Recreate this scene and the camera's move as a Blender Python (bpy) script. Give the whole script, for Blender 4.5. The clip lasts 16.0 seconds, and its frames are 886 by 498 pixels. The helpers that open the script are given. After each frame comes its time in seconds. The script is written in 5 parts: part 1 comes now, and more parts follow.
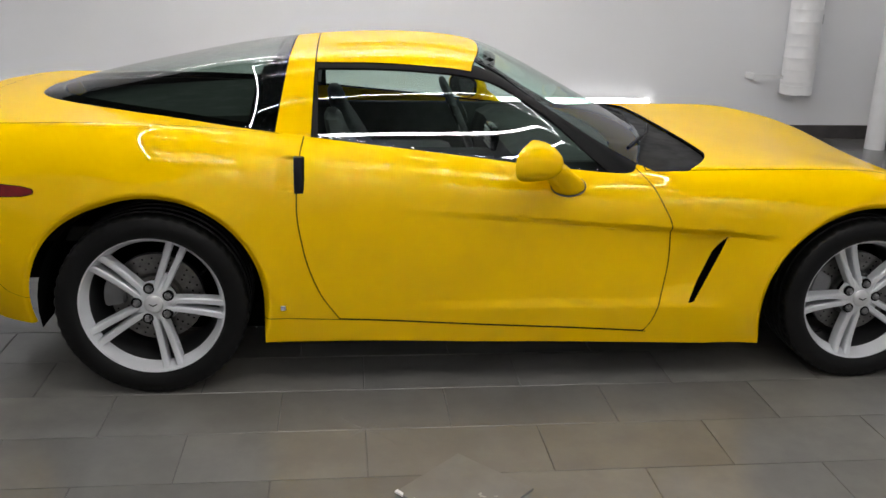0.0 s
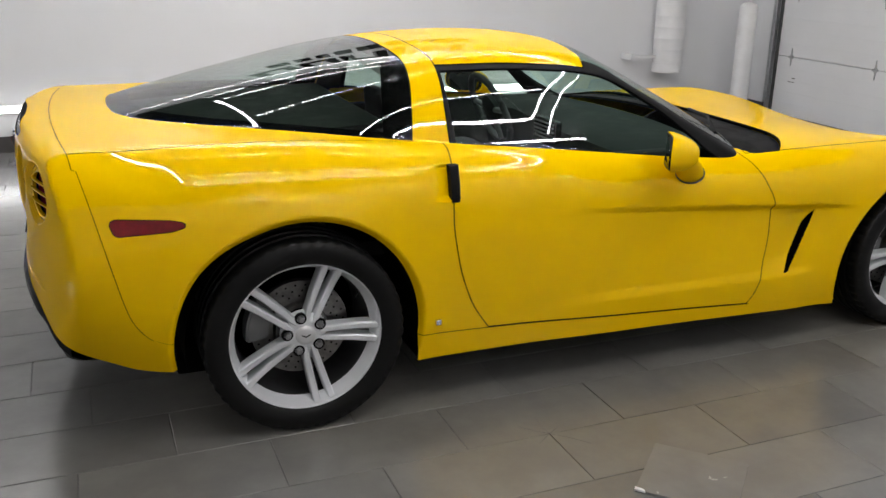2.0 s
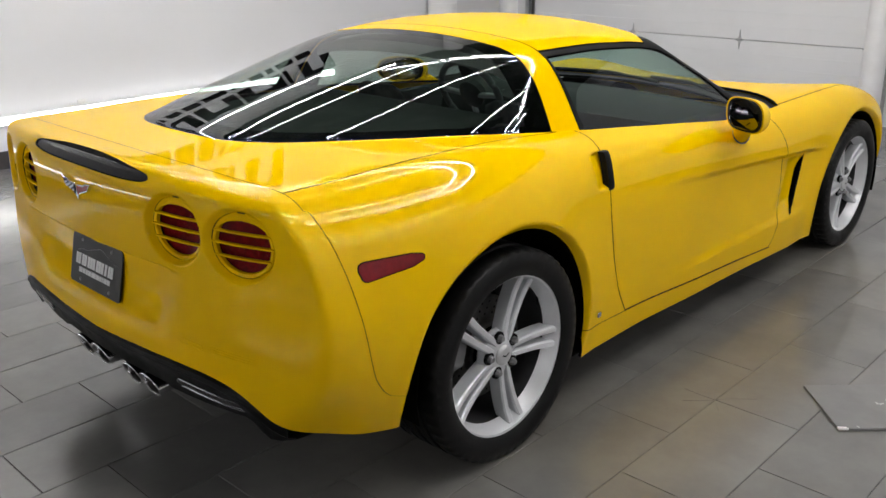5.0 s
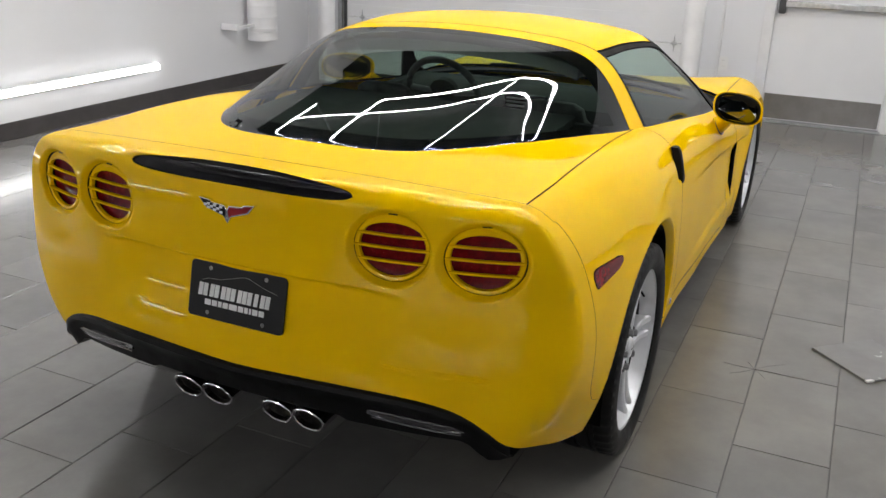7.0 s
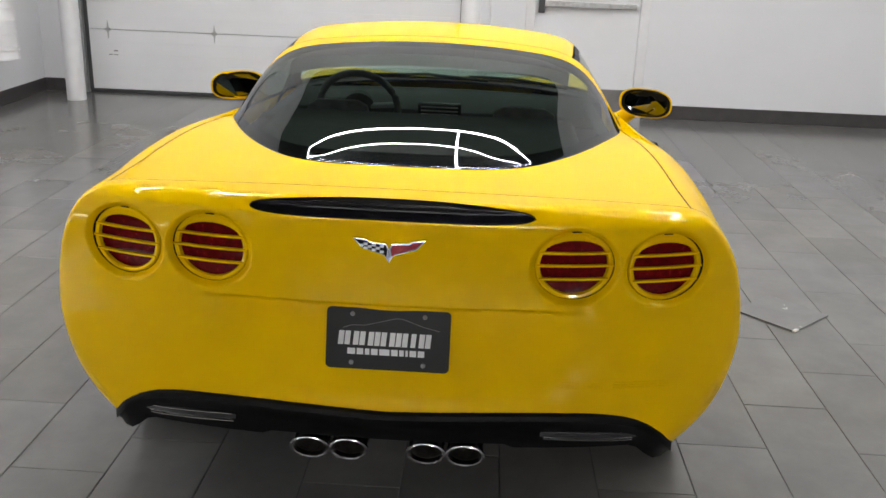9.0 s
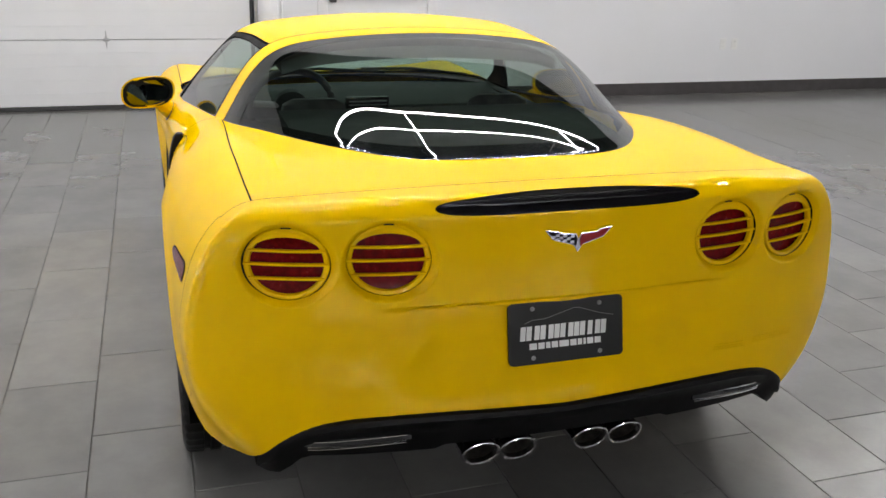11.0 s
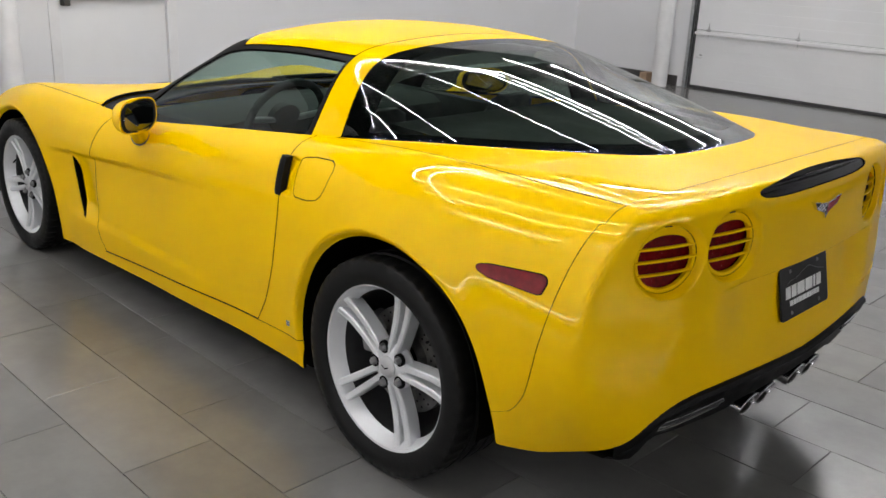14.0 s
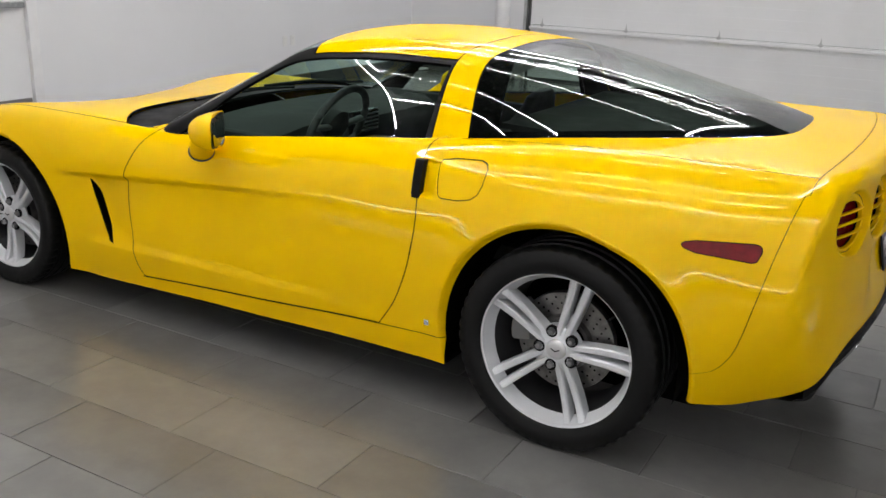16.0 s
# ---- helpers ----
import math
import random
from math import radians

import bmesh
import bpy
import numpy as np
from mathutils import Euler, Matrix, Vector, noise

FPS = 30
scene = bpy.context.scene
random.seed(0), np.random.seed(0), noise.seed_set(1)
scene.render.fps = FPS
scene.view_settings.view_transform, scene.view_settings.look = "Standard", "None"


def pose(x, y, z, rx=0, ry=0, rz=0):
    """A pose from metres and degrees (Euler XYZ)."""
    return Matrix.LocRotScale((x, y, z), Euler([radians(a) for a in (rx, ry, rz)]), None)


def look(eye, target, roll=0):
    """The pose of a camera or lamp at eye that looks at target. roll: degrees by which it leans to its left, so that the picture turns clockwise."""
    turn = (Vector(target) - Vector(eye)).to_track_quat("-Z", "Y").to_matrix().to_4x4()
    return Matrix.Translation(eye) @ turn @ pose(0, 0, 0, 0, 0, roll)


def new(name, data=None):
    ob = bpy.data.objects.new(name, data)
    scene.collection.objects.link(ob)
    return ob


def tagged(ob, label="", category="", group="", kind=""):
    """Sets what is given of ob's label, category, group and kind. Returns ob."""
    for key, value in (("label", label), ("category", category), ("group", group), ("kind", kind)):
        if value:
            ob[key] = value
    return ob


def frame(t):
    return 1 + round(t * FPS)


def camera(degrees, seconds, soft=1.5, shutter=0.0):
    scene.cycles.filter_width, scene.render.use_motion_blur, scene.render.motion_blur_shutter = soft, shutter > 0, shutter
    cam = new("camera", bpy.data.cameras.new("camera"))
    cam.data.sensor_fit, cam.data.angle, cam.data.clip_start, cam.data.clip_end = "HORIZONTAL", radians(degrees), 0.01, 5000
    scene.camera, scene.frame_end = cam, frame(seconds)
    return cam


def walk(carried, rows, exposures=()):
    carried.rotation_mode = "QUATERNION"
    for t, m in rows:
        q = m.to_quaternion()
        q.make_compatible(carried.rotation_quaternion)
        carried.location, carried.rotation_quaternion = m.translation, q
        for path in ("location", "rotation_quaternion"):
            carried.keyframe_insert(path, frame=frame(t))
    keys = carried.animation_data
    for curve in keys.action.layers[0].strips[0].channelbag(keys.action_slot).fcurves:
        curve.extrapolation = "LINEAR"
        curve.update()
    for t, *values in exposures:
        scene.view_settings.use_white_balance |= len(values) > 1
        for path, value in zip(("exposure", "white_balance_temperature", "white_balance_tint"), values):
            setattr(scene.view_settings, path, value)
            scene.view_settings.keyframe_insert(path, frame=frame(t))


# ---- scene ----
import functools
cam = camera(52.3, 16.0)
PATH = [
    (0, (0.698, -3.971, 1.556), (0.906, -2.081, 0.937), 1.5),
    (0.5, (0.338, -3.894, 1.564), (0.684, -2.027, 0.938), 1.2),
    (1, (-0.041, -3.840, 1.567), (0.437, -2.001, 0.943), 1.1),
    (1.5, (-0.329, -3.747, 1.555), (0.258, -1.940, 0.930), 0.9),
    (2, (-0.615, -3.582, 1.569), (0.098, -1.825, 0.933), 0.9),
    (2.5, (-0.877, -3.444, 1.562), (-0.043, -1.743, 0.922), 0.9),
    (3, (-1.138, -3.316, 1.585), (-0.177, -1.684, 0.942), 0.8),
    (3.5, (-1.370, -3.124, 1.577), (-0.307, -1.559, 0.929), -0.3),
    (6, (-2.289, -1.934, 1.565), (-0.733, -0.871, 0.895), 0.6),
    (6.5, (-2.481, -1.650, 1.578), (-0.838, -0.727, 0.908), 1.2),
    (7, (-2.587, -1.372, 1.584), (-0.872, -0.603, 0.898), 2.0),
    (7.5, (-2.670, -1.061, 1.586), (-0.887, -0.471, 0.900), 2.2),
    (8, (-2.776, -0.745, 1.574), (-0.938, -0.341, 0.897), 2.2),
    (8.2, (-2.823, -0.636, 1.579), (-0.969, -0.3, 0.908), 2.2),
    (10.3, (-2.793, 0.534, 1.561), (-0.942, 0.176, 0.900), 1.7),
    (10.5, (-2.764, 0.647, 1.553), (-0.926, 0.221, 0.891), 1.5),
    (11, (-2.643, 0.905, 1.538), (-0.844, 0.325, 0.880), 1.6),
    (11.5, (-2.515, 1.177, 1.528), (-0.774, 0.448, 0.866), 1.5),
    (12, (-2.395, 1.467, 1.525), (-0.730, 0.579, 0.868), 1.6),
    (12.5, (-2.228, 1.722, 1.506), (-0.638, 0.697, 0.855), 1.9),
    (13, (-2.067, 1.952, 1.505), (-0.556, 0.809, 0.864), 2.3),
    (13.5, (-1.947, 2.208, 1.508), (-0.521, 0.958, 0.870), 2.5),
    (14, (-1.807, 2.486, 1.526), (-0.476, 1.135, 0.890), 2.6),
    (14.5, (-1.596, 2.702, 1.502), (-0.354, 1.268, 0.869), 2.5),
    (15, (-1.399, 2.909, 1.508), (-0.243, 1.402, 0.881), 2.2),
    (15.5, (-1.175, 3.136, 1.511), (-0.133, 1.547, 0.886), 2.4),
    (16, (-0.957, 3.329, 1.510), (-0.028, 1.670, 0.891), 2.1),
]
walk(cam, [(t, look(eye, target, roll)) for t, eye, target, roll in PATH],
     exposures=[(0, -0.02), (3.5, 0.03), (6, 0.16), (8, 0.26), (10.5, 0.40), (12, 0.34), (13.5, 0.20), (16, 0.18)])

# ---------------------------------------------------------------- world and large lights
world = bpy.data.worlds.new("world")
scene.world = world
world.use_nodes = True
world.node_tree.nodes["Background"].inputs[0].default_value = (0.8, 0.85, 0.9, 1)
world.node_tree.nodes["Background"].inputs[1].default_value = 0.05
TUBE_POWER = 84.0
STRIP_POWER = 9.5
scene.view_settings.exposure = 0.0

# ---------------------------------------------------------------- materials


def mat_nodes(name):
    m = bpy.data.materials.new(name)
    m.use_nodes = True
    nt = m.node_tree
    return m, nt, nt.nodes["Principled BSDF"]


def setv(node, **kw):
    names = {"color": "Base Color", "rough": "Roughness", "metal": "Metallic", "coat": "Coat Weight",
             "coat_rough": "Coat Roughness", "spec": "Specular IOR Level", "trans": "Transmission Weight", "ior": "IOR"}
    for k, v in kw.items():
        node.inputs[names[k]].default_value = (*v, 1) if k == "color" else v


def noise_tex(nt, scale, detail=4.0, rough=0.6, space="Object"):
    tc = nt.nodes.new("ShaderNodeTexCoord")
    n = nt.nodes.new("ShaderNodeTexNoise")
    n.inputs["Scale"].default_value = scale
    n.inputs["Detail"].default_value = detail
    n.inputs["Roughness"].default_value = rough
    nt.links.new(tc.outputs[space], n.inputs["Vector"])
    return n


def ramp(nt, source, a, b, lo=0.3, hi=0.7):
    r = nt.nodes.new("ShaderNodeValToRGB")
    r.color_ramp.interpolation = "EASE"
    r.color_ramp.elements[0].position, r.color_ramp.elements[1].position = lo, hi
    r.color_ramp.elements[0].color, r.color_ramp.elements[1].color = (*a, 1), (*b, 1)
    nt.links.new(source, r.inputs[0])
    return r


def bump(nt, bsdf, source, strength, distance=0.002):
    b = nt.nodes.new("ShaderNodeBump")
    b.inputs["Strength"].default_value = strength
    b.inputs["Distance"].default_value = distance
    nt.links.new(source, b.inputs["Height"])
    nt.links.new(b.outputs[0], bsdf.inputs["Normal"])


def plain(name, color, rough=0.5, metal=0.0, vary=0.12, scale=9.0, bumpy=0.0, fine=220.0, coat=0.0, spec=0.5):
    """A surface with slow drift of tone and a fine grain."""
    m, nt, b = mat_nodes(name)
    setv(b, color=color, rough=rough, metal=metal, coat=coat, spec=spec)
    n = noise_tex(nt, scale)
    dark = tuple(c * (1 - vary) for c in color)
    lite = tuple(min(1, c * (1 + vary)) for c in color)
    r = ramp(nt, n.outputs["Fac"], dark, lite)
    nt.links.new(r.outputs[0], b.inputs["Base Color"])
    rr = ramp(nt, n.outputs["Fac"], (rough * 0.85,) * 3, (min(1, rough * 1.15),) * 3)
    nt.links.new(rr.outputs[0], b.inputs["Roughness"])
    if bumpy:
        f = noise_tex(nt, fine, 3.0)
        bump(nt, b, f.outputs["Fac"], bumpy)
    return m


def paint_yellow():
    m, nt, b = mat_nodes("yellow_paint")
    setv(b, color=(0.83, 0.500, 0.0), rough=0.5, coat=0.5, coat_rough=0.01, spec=0.0)
    b.inputs["Coat IOR"].default_value = 1.5
    n = noise_tex(nt, 3.0)
    r = ramp(nt, n.outputs["Fac"], (0.82, 0.490, 0.0), (0.84, 0.510, 0.0))
    nt.links.new(r.outputs[0], b.inputs["Base Color"])
    return m


def emission(name, color, power):
    m = bpy.data.materials.new(name)
    m.use_nodes = True
    nt = m.node_tree
    nt.nodes.remove(nt.nodes["Principled BSDF"])
    e = nt.nodes.new("ShaderNodeEmission")
    e.inputs[0].default_value = (*color, 1)
    e.inputs[1].default_value = power
    nt.links.new(e.outputs[0], nt.nodes["Material Output"].inputs[0])
    return m


def tinted_glass(name, tint, base=0.055):
    """Thin automotive glass: what is behind shows through the tint, the room mirrors on its face."""
    m = bpy.data.materials.new(name)
    m.use_nodes = True
    nt = m.node_tree
    nt.nodes.remove(nt.nodes["Principled BSDF"])
    t = nt.nodes.new("ShaderNodeBsdfTransparent")
    t.inputs[0].default_value = (*tint, 1)
    g = nt.nodes.new("ShaderNodeBsdfGlossy")
    g.inputs["Roughness"].default_value = 0.01
    lw = nt.nodes.new("ShaderNodeLayerWeight")
    lw.inputs[0].default_value = 0.5
    pw = nt.nodes.new("ShaderNodeMath")
    pw.operation = "POWER"
    pw.inputs[1].default_value = 5.0
    nt.links.new(lw.outputs["Facing"], pw.inputs[0])
    fr = nt.nodes.new("ShaderNodeMath")
    fr.operation = "MULTIPLY_ADD"
    fr.inputs[1].default_value, fr.inputs[2].default_value = 1 - base, base
    nt.links.new(pw.outputs[0], fr.inputs[0])
    mix = nt.nodes.new("ShaderNodeMixShader")
    nt.links.new(fr.outputs[0], mix.inputs[0])
    nt.links.new(t.outputs[0], mix.inputs[1])
    nt.links.new(g.outputs[0], mix.inputs[2])
    nt.links.new(mix.outputs[0], nt.nodes["Material Output"].inputs[0])
    return m


def tile_material():
    m, nt, b = mat_nodes("floor_tile")
    setv(b, rough=0.32, spec=0.85)
    info = nt.nodes.new("ShaderNodeObjectInfo")
    geo = nt.nodes.new("ShaderNodeNewGeometry")
    add = nt.nodes.new("ShaderNodeMath")
    add.operation = "ADD"
    nt.links.new(info.outputs["Random"], add.inputs[0])
    nt.links.new(geo.outputs["Random Per Island"], add.inputs[1])
    fr = nt.nodes.new("ShaderNodeMath")
    fr.operation = "FRACT"
    nt.links.new(add.outputs[0], fr.inputs[0])
    tone = ramp(nt, fr.outputs[0], (0.140, 0.138, 0.135), (0.172, 0.169, 0.165), 0.0, 1.0)
    pos = nt.nodes.new("ShaderNodeNewGeometry")
    n = nt.nodes.new("ShaderNodeTexNoise")
    n.inputs["Scale"].default_value = 3.5
    n.inputs["Detail"].default_value = 7.0
    n.inputs["Roughness"].default_value = 0.65
    nt.links.new(pos.outputs["Position"], n.inputs["Vector"])
    cloud = ramp(nt, n.outputs["Fac"], (0.88, 0.88, 0.885), (1.09, 1.085, 1.075), 0.3, 0.72)
    mul = nt.nodes.new("ShaderNodeMixRGB")
    mul.blend_type = "MULTIPLY"
    mul.inputs[0].default_value = 1.0
    nt.links.new(tone.outputs[0], mul.inputs[1])
    nt.links.new(cloud.outputs[0], mul.inputs[2])
    # warm tint painted into the tile colour for the yellow car's reflection
    big = nt.nodes.new("ShaderNodeTexNoise")
    big.inputs["Scale"].default_value = 0.55
    big.inputs["Detail"].default_value = 2.0
    nt.links.new(pos.outputs["Position"], big.inputs["Vector"])
    reflection_mask = ramp(nt, big.outputs["Fac"], (0, 0, 0), (0.5, 0.5, 0.5), 0.42, 0.76)
    brown = nt.nodes.new("ShaderNodeMixRGB")
    brown.blend_type = "MULTIPLY"
    brown.inputs[2].default_value = (1.0, 0.91, 0.72, 1)
    nt.links.new(reflection_mask.outputs[0], brown.inputs[0])
    nt.links.new(mul.outputs[0], brown.inputs[1])
    nt.links.new(brown.outputs[0], b.inputs["Base Color"])
    f = nt.nodes.new("ShaderNodeTexNoise")
    f.inputs["Scale"].default_value = 90.0
    f.inputs["Detail"].default_value = 5.0
    nt.links.new(pos.outputs["Position"], f.inputs["Vector"])
    bump(nt, b, f.outputs["Fac"], 0.008, 0.002)
    rr = ramp(nt, big.outputs["Fac"], (0.165,) * 3, (0.225,) * 3)
    nt.links.new(rr.outputs[0], b.inputs["Roughness"])
    return m


M_YELLOW = paint_yellow()
M_BLACK = plain("black_trim", (0.0035, 0.0035, 0.0038), 0.5, vary=0.2, spec=0.12)
M_GLOSS = plain("gloss_black", (0.004, 0.004, 0.005), 0.22, vary=0.1, spec=0.25)
M_UNDER = plain("underbody", (0.0012, 0.0012, 0.0012), 0.9, spec=0.05)
M_RUBBER = plain("tyre_rubber", (0.0045, 0.0045, 0.0045), 0.48, vary=0.2, scale=14, bumpy=0.15, spec=0.2)
M_SILVER = plain("silver_rim", (0.70, 0.71, 0.73), 0.36, 0.30, vary=0.04, spec=0.6)
M_SPOKE = plain("spoke_silver", (0.66, 0.67, 0.69), 0.36, 0.30, vary=0.03, spec=0.6)
M_BARREL = plain("barrel_grey", (0.05, 0.05, 0.052), 0.5, 0.5, vary=0.2)
M_DISC = plain("brake_disc", (0.17, 0.165, 0.16), 0.38, 1.0, vary=0.25, scale=30)
M_CALIPER = plain("caliper_grey", (0.22, 0.22, 0.225), 0.4, 0.6)
M_CHROME = plain("chrome", (0.80, 0.80, 0.82), 0.14, 1.0, vary=0.05)
M_SOOT = plain("sooty_steel", (0.12, 0.11, 0.10), 0.4, 0.75, vary=0.3, scale=40)
M_CAP = plain("cap_grey", (0.55, 0.55, 0.56), 0.35, 0.4, vary=0.05)
M_RED = plain("red_lens", (0.125, 0.002, 0.003), 0.24, vary=0.3, scale=60, spec=0.15)
M_REDP = plain("red_lens_side", (0.17, 0.005, 0.009), 0.18, vary=0.2, scale=40, coat=0.25, spec=0.3)
M_LAMP = plain("reverse_lens", (0.03, 0.03, 0.032), 0.2, 0.2, coat=0.3)
M_PLATE = plain("plate_black", (0.008, 0.0082, 0.0086), 0.42, spec=0.3)
M_WHITE = plain("white_print", (0.80, 0.80, 0.80), 0.5)
M_LINE = plain("grey_print", (0.22, 0.22, 0.22), 0.5)
M_FLAGRED = plain("emblem_red", (0.30, 0.02, 0.025), 0.20)
M_GLASS_S = tinted_glass("side_glass", (0.70, 0.80, 0.75))
M_GLASS_R = tinted_glass("hatch_glass", (0.46, 0.55, 0.50))
M_SEAT = plain("black_leather", (0.075, 0.075, 0.077), 0.6, vary=0.25, scale=20, bumpy=0.2, spec=0.12)
M_TUB = plain("cabin_plastic", (0.030, 0.0305, 0.0305), 0.75, vary=0.2, spec=0.08)
M_MIRROR = plain("mirror_glass", (0.12, 0.12, 0.125), 0.02, 1.0, vary=0.01)
M_SCREEN = tinted_glass("screen_glass", (0.78, 0.98, 0.90))
M_HEADLINER = plain("grey_headliner", (0.20, 0.20, 0.205), 0.9, vary=0.08, scale=30, bumpy=0.1)
M_WALL = plain("wall_paint", (0.74, 0.745, 0.765), 0.55, vary=0.015, scale=1.2, bumpy=0.03, fine=160)
# the darkness of the unlit rear hall, put into the wall colour
M_HALL_DIM = plain("dim_hall_grey", (0.36, 0.36, 0.37), 0.6, vary=0.08, scale=1.2)
M_CEIL = plain("ceiling_paint", (0.022, 0.022, 0.023), 0.8, vary=0.08, scale=1.5)
M_BASE = plain("baseboard_dark", (0.055, 0.050, 0.050), 0.4, vary=0.15)
M_GROUT = plain("grout", (0.085, 0.083, 0.080), 0.85, vary=0.2, scale=6)
M_TILE = tile_material()
M_DOORW = plain("door_white", (0.77, 0.775, 0.79), 0.4, vary=0.02, scale=2, bumpy=0.04)
M_PIPEW = plain("pipe_white", (0.74, 0.74, 0.75), 0.4, vary=0.04, scale=5)
M_STEEL = plain("galvanised_steel", (0.45, 0.46, 0.47), 0.38, 0.9, vary=0.15, scale=25)
M_SEAL = plain("rubber_seal", (0.05, 0.05, 0.052), 0.6)
M_KICK = plain("kick_plate", (0.26, 0.25, 0.245), 0.36, 0.7, vary=0.08)
M_OUTLET = plain("outlet_plastic", (0.76, 0.76, 0.75), 0.35, vary=0.02)
M_TUBE = emission("tube_light", (1.0, 0.985, 0.975), TUBE_POWER)
M_STRIP = emission("strip_light", (1.0, 0.99, 0.975), STRIP_POWER)

# ---------------------------------------------------------------- mesh helpers


def link_mesh(name, bm, material, parent=None, smooth=False, label=""):
    me = bpy.data.meshes.new(name)
    bm.to_mesh(me)
    bm.free()
    for mm in (material if isinstance(material, (list, tuple)) else [material]):
        me.materials.append(mm)
    if smooth:
        me.polygons.foreach_set("use_smooth", [True] * len(me.polygons))
        me.set_sharp_from_angle(angle=radians(38))
    ob = new(name, me)
    if parent is not None:
        ob.parent = parent
    if label:
        tagged(ob, label)
    return ob


def part(name, bm, material, parent, label="", smooth=True):
    return link_mesh(name, bm, material, parent, smooth, label)


def thing(name, label, category, at=(0, 0, 0), group="", kind=""):
    ob = new(name)
    ob.empty_display_size = 0.1
    ob.matrix_basis = Matrix.Translation(at)
    return tagged(ob, label, category, group, kind)


def add_box(bm, lo, hi, bevel=0.0, m=None, mi=0):
    lo, hi = Vector(lo), Vector(hi)
    r = bmesh.ops.create_cube(bm, size=1.0, matrix=Matrix.Translation((lo + hi) / 2) @ Matrix.Diagonal((*(hi - lo), 1)))
    vs = r["verts"]
    if bevel:
        es = {e for v in vs for e in v.link_edges}
        b = bmesh.ops.bevel(bm, geom=list(es), offset=bevel, segments=2, affect="EDGES", profile=0.6)
        vs = list({v for f in b["faces"] for v in f.verts} | {v for v in vs if v.is_valid})
    if m is not None:
        bmesh.ops.transform(bm, matrix=m, verts=vs)
    if mi:
        for f in {f for v in vs for f in v.link_faces}:
            f.material_index = mi
    return vs


def box(lo, hi, bevel=0.0, m=None):
    bm = bmesh.new()
    add_box(bm, lo, hi, bevel, m)
    return bm


def add_lathe(bm, profile, steps=48, axis="y", centre=(0, 0, 0), closed=False):
    """Turns a profile of (radius, along) round an axis."""
    rings = []
    for i in range(steps):
        c, s = math.cos(2 * math.pi * i / steps), math.sin(2 * math.pi * i / steps)
        ring = []
        for r, h in profile:
            v = {"y": (r * c, h, r * s), "z": (r * c, r * s, h), "x": (h, r * c, r * s)}[axis]
            ring.append(bm.verts.new(Vector(v) + Vector(centre)))
        rings.append(ring)
    n = len(profile)
    for i in range(steps):
        a, b = rings[i], rings[(i + 1) % steps]
        for j in range(n if closed else n - 1):
            k = (j + 1) % n
            bm.faces.new((a[j], a[k], b[k], b[j]))
    return bm


def lathe(profile, steps=48, axis="y", centre=(0, 0, 0), closed=False):
    bm = bmesh.new()
    add_lathe(bm, profile, steps, axis, centre, closed)
    bmesh.ops.recalc_face_normals(bm, faces=bm.faces)
    return bm


def add_tube(bm, points, radius, sides=8, cap=True):
    pts = [Vector(p) for p in points]
    rings = []
    for i, p in enumerate(pts):
        d = (pts[min(i + 1, len(pts) - 1)] - pts[max(i - 1, 0)]).normalized()
        up = Vector((0, 0, 1)) if abs(d.z) < 0.9 else Vector((1, 0, 0))
        u = d.cross(up).normalized()
        w = d.cross(u)
        rr = radius[i] if isinstance(radius, (list, tuple)) else radius
        rings.append([bm.verts.new(p + rr * (math.cos(2 * math.pi * k / sides) * u + math.sin(2 * math.pi * k / sides) * w)) for k in range(sides)])
    for a, b in zip(rings, rings[1:]):
        for k in range(sides):
            bm.faces.new((a[k], a[(k + 1) % sides], b[(k + 1) % sides], b[k]))
    if cap:
        bm.faces.new(rings[0])
        bm.faces.new(rings[-1][::-1])
    return bm


def tube(points, radius, sides=8, cap=True):
    bm = bmesh.new()
    add_tube(bm, points, radius, sides, cap)
    bmesh.ops.recalc_face_normals(bm, faces=bm.faces)
    return bm


def prism(poly, lo, hi, axis="y", bevel=0.0):
    """A flat outline of (u, v) pushed from lo to hi along an axis."""
    bm = bmesh.new()
    put = {"y": lambda u, v, h: (u, h, v), "x": lambda u, v, h: (h, u, v), "z": lambda u, v, h: (u, v, h)}[axis]
    a = [bm.verts.new(put(u, v, lo)) for u, v in poly]
    b = [bm.verts.new(put(u, v, hi)) for u, v in poly]
    bm.faces.new(a)
    bm.faces.new(b[::-1])
    for i in range(len(poly)):
        j = (i + 1) % len(poly)
        bm.faces.new((a[i], b[i], b[j], a[j]))
    bmesh.ops.recalc_face_normals(bm, faces=bm.faces)
    if bevel:
        bmesh.ops.bevel(bm, geom=list(bm.edges), offset=bevel, segments=2, affect="EDGES", profile=0.6)
    return bm


def rounded(w, h, r, n=5, cx=0.0, cy=0.0):
    out = []
    for sx, sy, a0 in ((1, 1, 0), (-1, 1, 90), (-1, -1, 180), (1, -1, 270)):
        for i in range(n + 1):
            t = radians(a0 + 90 * i / n)
            out.append((cx + sx * (w / 2 - r) + r * math.cos(t), cy + sy * (h / 2 - r) + r * math.sin(t)))
    return out


# ---------------------------------------------------------------- the room
FX, LY, RY, BX, CZ = 5.80, 4.06, -7.6, -9.0, 4.3   # front, left, right and back walls, ceiling


def wall(name, lo, hi):
    return tagged(link_mesh(name, box(lo, hi), M_WALL), "smooth white painted showroom wall", "wall", kind="structure")


